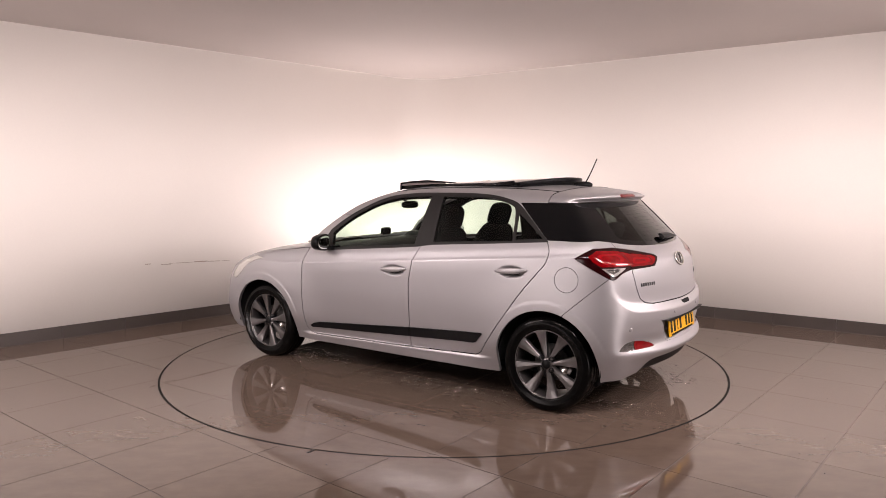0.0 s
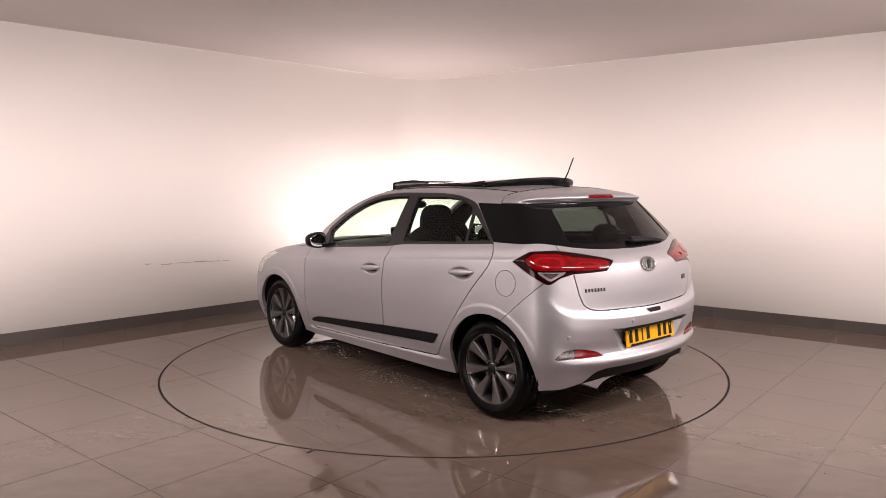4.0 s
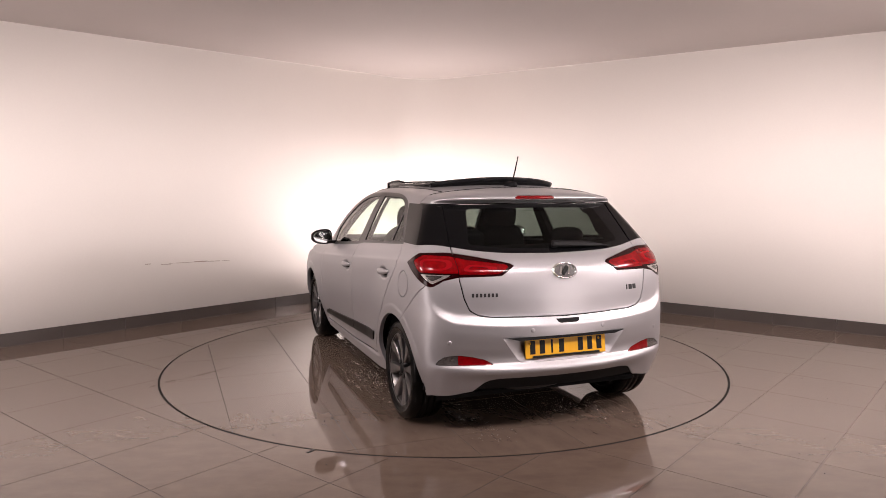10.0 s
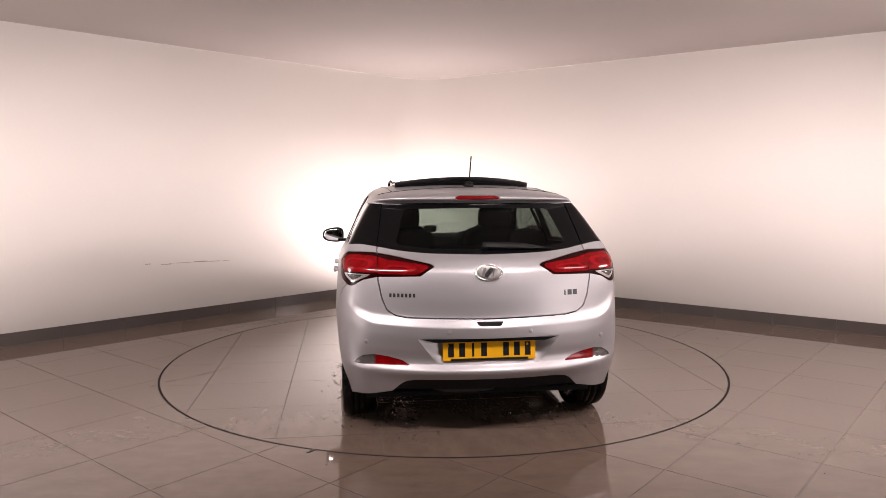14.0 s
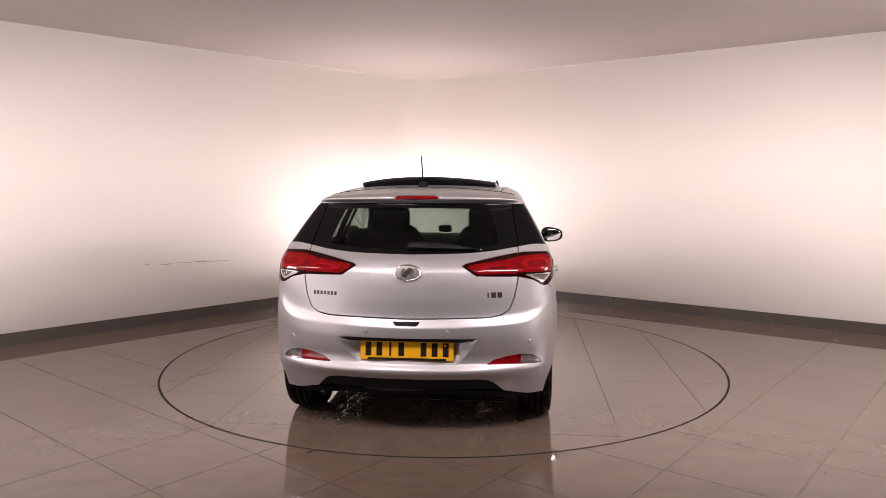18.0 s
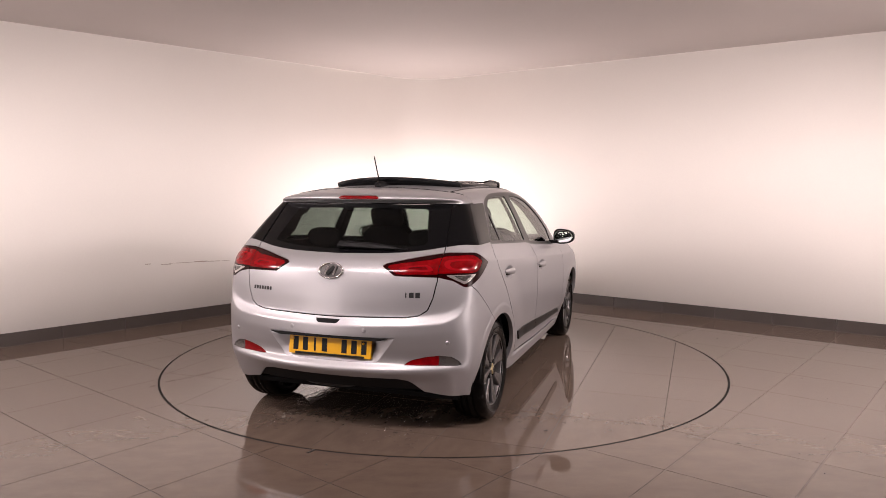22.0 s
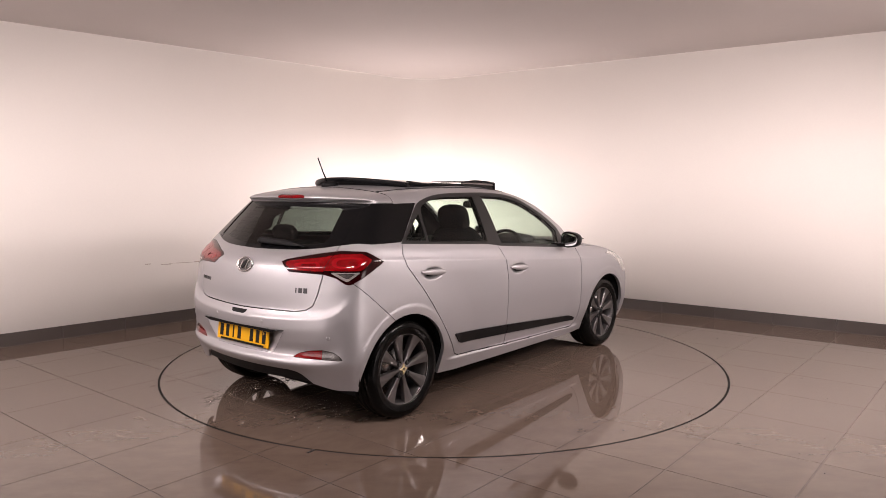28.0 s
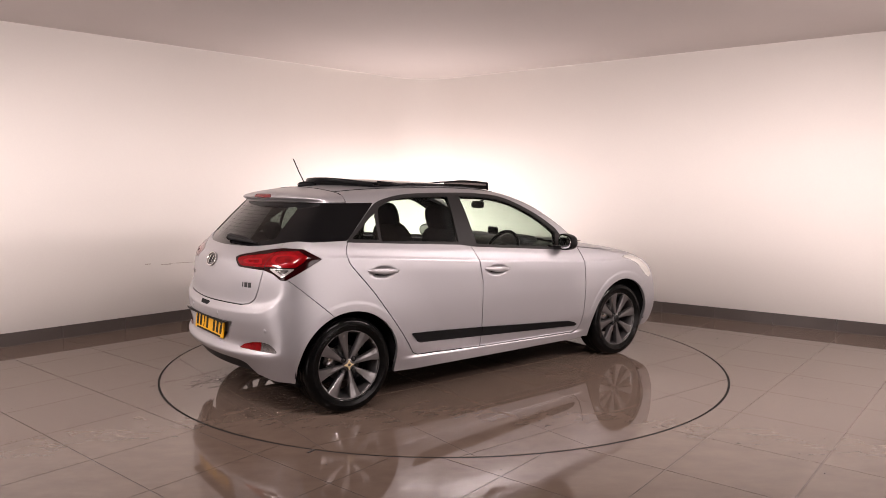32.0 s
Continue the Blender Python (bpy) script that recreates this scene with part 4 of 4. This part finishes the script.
part("badge_bar", box(0.006, 0.026, 0.062, pose(0.004, 0, 0, -42, 0, 0), 0.002), BLACK, badge, "")
for y in (-0.026, 0.026):
    part("badge_bar", box(0.005, 0.013, 0.052, pose(0.0045, y, 0, -16, 0, 0), 0.002), CHROME, badge, "")
# two rows of small dark bars
DULL_CHROME = material("dark_chrome", (0.035, 0.035, 0.038), 0.30, metal=0.5)
for k in range(7):
    part("name_bar", box(0.004, 0.013, 0.021, rear_frame(0.545 - 0.0215 * k, 0.819, 0.001), 0.001), DULL_CHROME, tailgate, "")
for y, w in ((-0.448, 0.007), (-0.478, 0.026), (-0.512, 0.026)):
    part("model_bar", box(0.004, w, 0.030, rear_frame(y, 0.820, 0.001), 0.001), DULL_CHROME, tailgate, "")
# tailgate grip, its shade put in as a flat dark patch; parking sensors
UPRIGHT = Matrix(((0, 0, 1, 0), (1, 0, 0, 0), (0, 1, 0, 0), (0, 0, 0, 1)))
part("tailgate_grip", prism([(-0.076, 0.014), (0.076, 0.014), (0.066, -0.006), (0.052, -0.014), (-0.052, -0.014), (-0.066, -0.006)], -0.006, 0.0012, rear_frame(0, 0.664) @ UPRIGHT), LINER, rear_bumper, "flat dark patch for the shaded grip under the tailgate", False)
# black strip painted in for the shade below the plate recess's upper edge
part("recess_top_shade", prism([(-0.375, 0.010), (0.375, 0.010), (0.31, -0.008), (-0.31, -0.008)], 0.0, 0.018, pose(-0.628, 0, 0.5755) @ UPRIGHT), TRIM, rear_bumper, "black strip for the shade along the recess top", False)
for y, z in ((0.680, 0.560), (0.228, 0.622), (-0.228, 0.622), (-0.680, 0.560)):
    part("parking_sensor", lathe([(0.012, 0.0), (0.012, 0.0025), (0.009, 0.004), (0.001, 0.0035)], 18, pose(0, 0, 0, 0, 90, 0)), PAINT, rear_bumper, "", True, rear_frame(y, z, 0.0005))

# rear wiper
wiper = part("rear_wiper", ellipsoid(0.016, 0.020, 0.016, 10, 0.8), PLASTIC, tailgate, "black plastic rear wiper", True, rear_frame(0.0, 1.068, 0.014))
inv = (tailgate.matrix_basis @ wiper.matrix_basis).inverted() @ tailgate.matrix_basis
arm = bmesh.new()
rows = []
for k in range(11):
    u = k / 10
    y, top, low = 0.010 - 0.40 * u, 1.088 - 0.006 * u - 0.028 * max(0, (u - 0.5) / 0.5) ** 1.5, 1.060 - 0.004 * u
    rows.append([arm.verts.new(inv @ rear_frame(y, z, d).translation) for z, d in ((low, 0.010), (low, 0.024 - 0.012 * u), ((low + top) / 2, 0.032 - 0.016 * u), (top, 0.024 - 0.012 * u), (top, 0.010))])
for p, q in zip(rows, rows[1:]):
    for i in range(5):
        arm.faces.new((p[i], p[(i + 1) % 5], q[(i + 1) % 5], q[i]))
arm.faces.new(rows[0])
arm.faces.new(rows[-1][::-1])
bmesh.ops.recalc_face_normals(arm, faces=arm.faces[:])
part("wiper_arm", arm, PLASTIC, wiper, "", False)
part("wiper_blade", tube([inv @ rear_frame(-0.05 - 0.36 * k / 8, 1.064 - 0.006 * k / 8, 0.006).translation for k in range(9)], 0.006, 6), RUBBER, wiper, "", True)

# aerial
aerial = part("aerial", ellipsoid(0.072, 0.030, 0.026, 12, 0.85), PLASTIC, car, "black roof aerial with a thin whip", True, CAR @ pose(0.128, 0, 1.426))
part("whip", tube([(-0.018, 0, 0.012), (-0.06, 0, 0.09), (-0.102, 0, 0.183)], [0.0052, 0.0042, 0.0038], 8), PLASTIC, aerial, "", True)

def roof_spot(x, y):
    """The height of the roof at a place on it."""
    lo, hi = 1.1, 1.6
    for _ in range(40):
        z = (lo + hi) / 2
        lo, hi = (z, hi) if inside(np.array([x]), np.array([y]), np.array([z]))[0] > 0 else (lo, z)
    return lo


# black tube laid over the roof seam in place of the gap's shade
seam = [(float(seam_x(abs(y))), y, roof_spot(float(seam_x(abs(y))), y) - 0.001) for y in [0.585 * k / 24 for k in range(-24, 25)]]
part("roof_seam", tube(seam, 0.0042, 6), TRIM, car, "black tube for the dark gap between roof and tailgate", True, CAR)
for s in (1, -1):
    ditch = [(x, s * (0.500 + 0.03 * (x - 0.1)), roof_spot(x, 0.500 + 0.03 * (x - 0.1)) - 0.0005) for x in [0.07 + 1.33 * k / 20 for k in range(21)]]
    part("roof_moulding", tube(ditch, 0.0048, 6), TRIM, car, "black strip along the roof", True, CAR)

# open sunroof: glass slid back above the roof, deflector up in front
roof_arch = curve([-0.06, 0.2, 0.45, 0.8, 1.12], [1.462, 1.473, 1.470, 1.459, 1.445])


def sun_sheet(x0, x1, half, thick, drop, n=18, m=10):
    bm = bmesh.new()
    grid = {}
    for lay in (0, 1):
        for i in range(n + 1):
            for j in range(-m, m + 1):
                x, y = x0 + (x1 - x0) * i / n, half * j / m
                x -= 0.20 * (1 - (j / m) ** 2) * (1 - i / n) ** 2
                grid[lay, i, j] = bm.verts.new((x, y, float(roof_arch(x)) + drop - 0.034 * (y / 0.45) ** 2 - thick * lay))
    for i in range(n):
        for j in range(-m, m):
            bm.faces.new((grid[0, i, j], grid[0, i + 1, j], grid[0, i + 1, j + 1], grid[0, i, j + 1]))
            bm.faces.new((grid[1, i, j], grid[1, i, j + 1], grid[1, i + 1, j + 1], grid[1, i + 1, j]))
    for i in range(n):
        for j, way in ((-m, 1), (m, -1)):
            q = (grid[0, i, j], grid[1, i, j], grid[1, i + 1, j], grid[0, i + 1, j])
            bm.faces.new(q if way > 0 else q[::-1])
    for j in range(-m, m):
        for i in (0, n):
            bm.faces.new((grid[0, i, j], grid[0, i, j + 1], grid[1, i, j + 1], grid[1, i, j]))
    bmesh.ops.recalc_face_normals(bm, faces=bm.faces[:])
    return bm


sunroof = part("sunroof", sun_sheet(0.39, 1.10, 0.455, 0.014, 0.003), BLACK_GLASS, car, "open black glass sunroof", True, CAR)
# black sheet under the glass makes the opening below it dark
part("gap_filler", sun_sheet(0.41, 0.66, 0.447, 0.010, -0.0125), TRIM, sunroof, "black filler that keeps a gap dark", True)
bar = bmesh.new()
rows = []
for j in range(-12, 13):
    u = j / 12
    x, y = 0.39 - 0.20 * (1 - u * u), 0.455 * u
    z = float(roof_arch(x)) + 0.004 - 0.034 * (y / 0.45) ** 2
    # the frame's low inner edge is a skirt added to darken the gap
    rows.append([bar.verts.new((x + dx, y, z + dz)) for dx, dz in ((-0.006, -0.006), (-0.003, 0.002), (0.04, 0.004), (0.060, -0.052), (0.002, -0.020))])
for p, q in zip(rows, rows[1:]):
    for i in range(5):
        bar.faces.new((p[i], p[(i + 1) % 5], q[(i + 1) % 5], q[i]))
bar.faces.new(rows[0])
bar.faces.new(rows[-1][::-1])
bmesh.ops.recalc_face_normals(bar, faces=bar.faces[:])
part("rear_frame", bar, TRIM, sunroof, "black bowed rear frame", True)
for s in (1, -1):
    part("guide_rail", prism([(0.52, 1.400), (1.44, 1.390), (1.43, 1.418), (1.10, 1.434), (0.70, 1.440), (0.52, 1.428)], 0.415, 0.436, Matrix(((1, 0, 0, 0), (0, 0, s, 0), (0, 1, 0, 0), (0, 0, 0, 1)))), TRIM, sunroof, "")
    part("lifting_arm", tube([(0.70, s * 0.41, 1.425), (0.46, s * 0.41, 1.448)], 0.009, 6), TRIM, sunroof, "")
MESH = glass("deflector_mesh", (0.10, 0.09, 0.09))
deflector = part("wind_deflector", tube([(1.02, 0.44, 1.445), (1.18, 0.44, 1.456), (1.32, 0.44, 1.450), (1.435, 0.44, 1.438), (1.475, 0.2, 1.447), (1.485, 0, 1.449), (1.475, -0.2, 1.447), (1.435, -0.44, 1.438), (1.32, -0.44, 1.450), (1.18, -0.44, 1.456), (1.02, -0.44, 1.445)], 0.006, 8), TRIM, sunroof, "raised black deflector", True)
for s in (1, -1):
    bm = bmesh.new()
    top = [(1.02, 1.445), (1.18, 1.456), (1.32, 1.450), (1.435, 1.438)]
    low = [(1.02, 1.424), (1.18, 1.418), (1.32, 1.405), (1.44, 1.388)]
    v = [[bm.verts.new((x, s * 0.437, z)) for x, z in line] for line in (top, low)]
    for k in range(3):
        bm.faces.new((v[0][k], v[0][k + 1], v[1][k + 1], v[1][k]))
    part("deflector_cloth", bm, MESH, sunroof, "thin black mesh", False)
    part("post", box(0.012, 0.014, 0.055, pose(1.437, s * 0.44, 1.412, 0, -6, 0), 0.002), TRIM, sunroof, "")

# heating lines on the rear window
for k in range(9):
    z = 1.10 + 0.022 * k
    pts = [rear_frame(0.50 * j / 8, z, -0.0025).translation for j in range(-8, 9)]
    part("heating_line", tube(pts, 0.0003, 4), BLACK, tailgate, "")

# underside
# unseen plate added under the front to block the bright floor beyond
part("front_light_block", prism([(2.02, -0.52), (2.95, -0.52), (3.12, -0.3), (3.12, 0.3), (2.95, 0.52), (2.02, 0.52)], 0.148, 0.178), PLASTIC, car, "black plastic plate added to block light under the front", False, CAR)
part("silencer", ellipsoid(0.10, 0.24, 0.07, 12, 0.8), CAST, car, "dull steel exhaust silencer", True, CAR @ pose(-0.36, 0.10, 0.285))
part("rear_axle_beam", tube([(0.02, 0.55, 0.27), (0.12, 0.4, 0.25), (0.12, -0.4, 0.25), (0.02, -0.55, 0.27)], 0.04, 10), CAST, car, "", True, CAR)


# ---- inside the car ----
def cushion(sx, sy, sz, power=0.6):
    return ellipsoid(sx, sy, sz, 14, power)


for s in (1, -1):
    seat = part("front_seat", cushion(0.27, 0.25, 0.10), CLOTH, car, "black cloth seat", True, CAR @ pose(1.45, s * 0.36, 0.48, 0, -6, 0))
    part("backrest", cushion(0.095, 0.24, 0.36), CLOTH, seat, "", True, pose(-0.265, 0, 0.33, 0, -14, 0))
    part("headrest", cushion(0.058, 0.132, 0.105, 0.65), CLOTH, seat, "", True, pose(-0.345, 0, 0.735, 0, -10, 0))
    for y in (0.05, -0.05):
        part("headrest_post", tube([(-0.325, y, 0.58), (-0.345, y, 0.72)], 0.006, 8), CHROME, seat, "", True)
    part("rear_headrest", cushion(0.045, 0.12, 0.065, 0.7), CLOTH, car, "", True, CAR @ pose(0.02, s * 0.36, 1.085, 0, -12, 0))
part("rear_bench", cushion(0.26, 0.62, 0.10, 0.4), CLOTH, car, "black cloth bench", True, CAR @ pose(0.40, 0, 0.50))
part("rear_backrest", cushion(0.09, 0.60, 0.30, 0.4), CLOTH, car, "black cloth backrest", True, CAR @ pose(0.10, 0, 0.74, 0, -14, 0))
part("parcel_shelf", box(0.36, 1.10, 0.025, pose(-0.20, 0, 0.985), 0.008), LINER, car, "black parcel shelf", False, CAR)
DASH = material("dashboard_plastic", (0.022, 0.023, 0.025), 0.55, spots=0.15, scale=20, bump=0.0004, grain=500)
dash = part("dashboard", cushion(0.27, 0.70, 0.17, 0.45), DASH, car, "black grained dashboard", True, CAR @ pose(1.98, 0, 0.80, 0, 5, 0))
part("instrument_hood", cushion(0.10, 0.17, 0.055, 0.7), DASH, dash, "", True, pose(-0.14, -0.36, 0.155))
part("display", box(0.03, 0.115, 0.062, pose(-0.080, 0.045, 0.225, 0, -8, 0), 0.008), TRIM, dash, "black centre display")
steering = part("steering_wheel", bmesh.new(), TRIM, car, "black steering wheel", True, CAR @ pose(1.66, -0.36, 0.885, 0, -66, 0))
sw = bmesh.new()
for i in range(36):
    for j in range(8):
        a, b = 2 * math.pi * i / 36, 2 * math.pi * j / 8
        sw.verts.new(((0.178 + 0.015 * math.cos(b)) * math.cos(a), (0.178 + 0.015 * math.cos(b)) * math.sin(a), 0.015 * math.sin(b)))
sw.verts.ensure_lookup_table()
for i in range(36):
    for j in range(8):
        k, l = (i + 1) % 36, (j + 1) % 8
        sw.faces.new((sw.verts[8 * i + j], sw.verts[8 * k + j], sw.verts[8 * k + l], sw.verts[8 * i + l]))
sw.to_mesh(steering.data)
sw.free()
for f in steering.data.polygons:
    f.use_smooth = True
part("steering_boss", ellipsoid(0.08, 0.075, 0.03, 12, 0.8), TRIM, steering, "", True)
part("steering_spoke", box(0.05, 0.33, 0.012, None, 0.004), TRIM, steering, "")
part("inside_mirror", cushion(0.018, 0.095, 0.032, 0.7), TRIM, car, "black inside mirror", True, CAR @ pose(1.70, -0.01, 1.258, 0, 8, -8))
part("mirror_stem", tube([(1.72, -0.01, 1.27), (1.78, -0.01, 1.315)], 0.012, 8), TRIM, car, "", True, CAR)


# ---- water left on the turntable, marks on the wall ----
WATER = glass("water", (0.97, 0.97, 0.97), 0.03)


def puddle_blobs(cx, cy, sx, sy, turn, count, small, large, seed):
    """A scatter of flat rounded drops and streaks of water, most of them small."""
    rng = random.Random(seed)
    bm = bmesh.new()
    for _ in range(count):
        u, v = rng.gauss(0, 0.5), rng.gauss(0, 0.5)
        x, y = sx * u, sy * v
        c, s = math.cos(turn), math.sin(turn)
        px, py = cx + c * x - s * y, cy + s * x + c * y
        if math.hypot(px, py) > RING - 0.03:
            continue
        size = small + (large - small) * rng.random() ** 4
        long = 1 + 7 * rng.random() ** 2
        a0 = turn + rng.gauss(0, 0.5)
        n = 10
        wob = [1 + 0.22 * rng.uniform(-1, 1) for _ in range(n)]
        rings = []
        for part_of, up in ((1.0, 0.0), (0.86, 0.5), (0.5, 0.86)):
            ring = []
            for k in range(n):
                a = 2 * math.pi * k / n
                ex, ey = size * (long - 1 + part_of) * math.cos(a) * wob[k], size * part_of * math.sin(a) * wob[k]
                ring.append(bm.verts.new((px + math.cos(a0) * ex - math.sin(a0) * ey, py + math.sin(a0) * ex + math.cos(a0) * ey, 0.0002 + min(0.006, size) * up)))
            rings.append(ring)
        top = bm.verts.new((px, py, 0.0002 + min(0.006, size)))
        for k in range(n):
            j = (k + 1) % n
            for lo, hi in zip(rings, rings[1:]):
                bm.faces.new((lo[k], lo[j], hi[j], hi[k]))
            bm.faces.new((rings[2][k], rings[2][j], top))
    return bm


def puddle(name, label, patches):
    bm = bmesh.new()
    for k, q in enumerate(patches):
        merge(bm, puddle_blobs(*q, 11 + k))
    ob = part(name, bm, WATER, turntable, label, True)
    ob["kind"] = "stuff"
    return ob


PATCHES = ((0.85, 0.55, 0.45, 0.16, 0.1, 420, 0.0018, 0.013), (-0.45, 0.72, 0.60, 0.20, 0.0, 480, 0.0018, 0.012), (-1.2, 0.5, 0.5, 0.2, 0.0, 60, 0.0018, 0.006),
           (-1.75, 0.45, 0.25, 0.15, 0.2, 130, 0.0018, 0.009), (-1.40, 0.45, 0.50, 0.09, 0.06, 260, 0.0018, 0.012), (-1.6, -0.4, 0.3, 0.25, -0.4, 150, 0.0018, 0.009), (-1.9, -0.4, 0.2, 0.3, 0.5, 30, 0.0018, 0.005),
           (-0.55, -0.4, 0.2, 0.2, 0.0, 50, 0.0018, 0.007), (-0.4, 0.9, 1.3, 0.5, 0.0, 110, 0.0012, 0.003))
puddle("water_film", "scattered drops and streaks of clear water", PATCHES)

# crumbs of grit on the floor
rng = random.Random(77)
grit = bmesh.new()
for _ in range(46):
    x, y = rng.uniform(-4.2, 3.6), rng.uniform(-2.6, 1.2)
    if math.hypot(x, y) > RING + 0.05 and in_room(Vector((x, y))) < -0.1:
        r = rng.uniform(0.0012, 0.0032)
        merge(grit, ellipsoid(r * rng.uniform(1, 1.8), r, r * 0.7, 6), pose(x, y, r * 0.6, 0, 0, rng.uniform(0, 180)))
tagged(mesh_ob("grit", grit, material("grit", (0.05, 0.045, 0.04), 0.8, spots=0.9, scale=3), True), "few dark crumbs of grit on the floor", "grit", kind="stuff")

SCUFF = material("scuff_mark", (0.36, 0.30, 0.26), 0.7, spots=0.25, scale=30)
way, out = -LEFT_WAY, Vector((0.7252, -0.6886))
for k, (along, z, length, thick) in enumerate(((0.00, 0.628, 0.06, 0.010), (0.16, 0.612, 0.11, 0.007), (0.25, 0.617, 0.28, 0.006), (0.52, 0.612, 0.16, 0.012), (0.68, 0.604, 0.14, 0.010), (0.84, 0.598, 0.10, 0.006))):
    rng = random.Random(40 + k)
    start = Vector((-2.99, 1.286)) + way * along
    top = [(length * i / 8, z - 0.03 * length * i / 8 + thick * rng.uniform(0.2, 0.6)) for i in range(9)]
    low = [(length * i / 8, z - 0.03 * length * i / 8 - thick * rng.uniform(0.2, 0.6)) for i in range(8, -1, -1)]
    bm = bmesh.new()
    fixed = []
    for u, h in top + low:
        q = start + way * u
        d = (q - CORNER).dot(out)
        q = q + out * (0.0012 - d)
        fixed.append(bm.verts.new((q.x, q.y, h)))
    bm.faces.new(fixed)
    bmesh.ops.triangulate(bm, faces=bm.faces[:])
    part("scuff", bm, SCUFF, bpy.data.objects["wall_north"], "faint grey-brown scrape on the paint")


# ---- what moves ----
def heading(t):
    """The way the car points, in degrees."""
    s = (t - 16) / 16
    return 90.814 - 54.397 * s + 0.295 * s**2 + 0.704 * s**3 - 0.048 * s**4 - 0.262 * s**5


def motions():
    rows = [(float(t), pose(0, 0, 0, 0, 0, heading(t))) for t in range(33)]
    walk(car, rows)
    walk(turntable, rows)


motions()
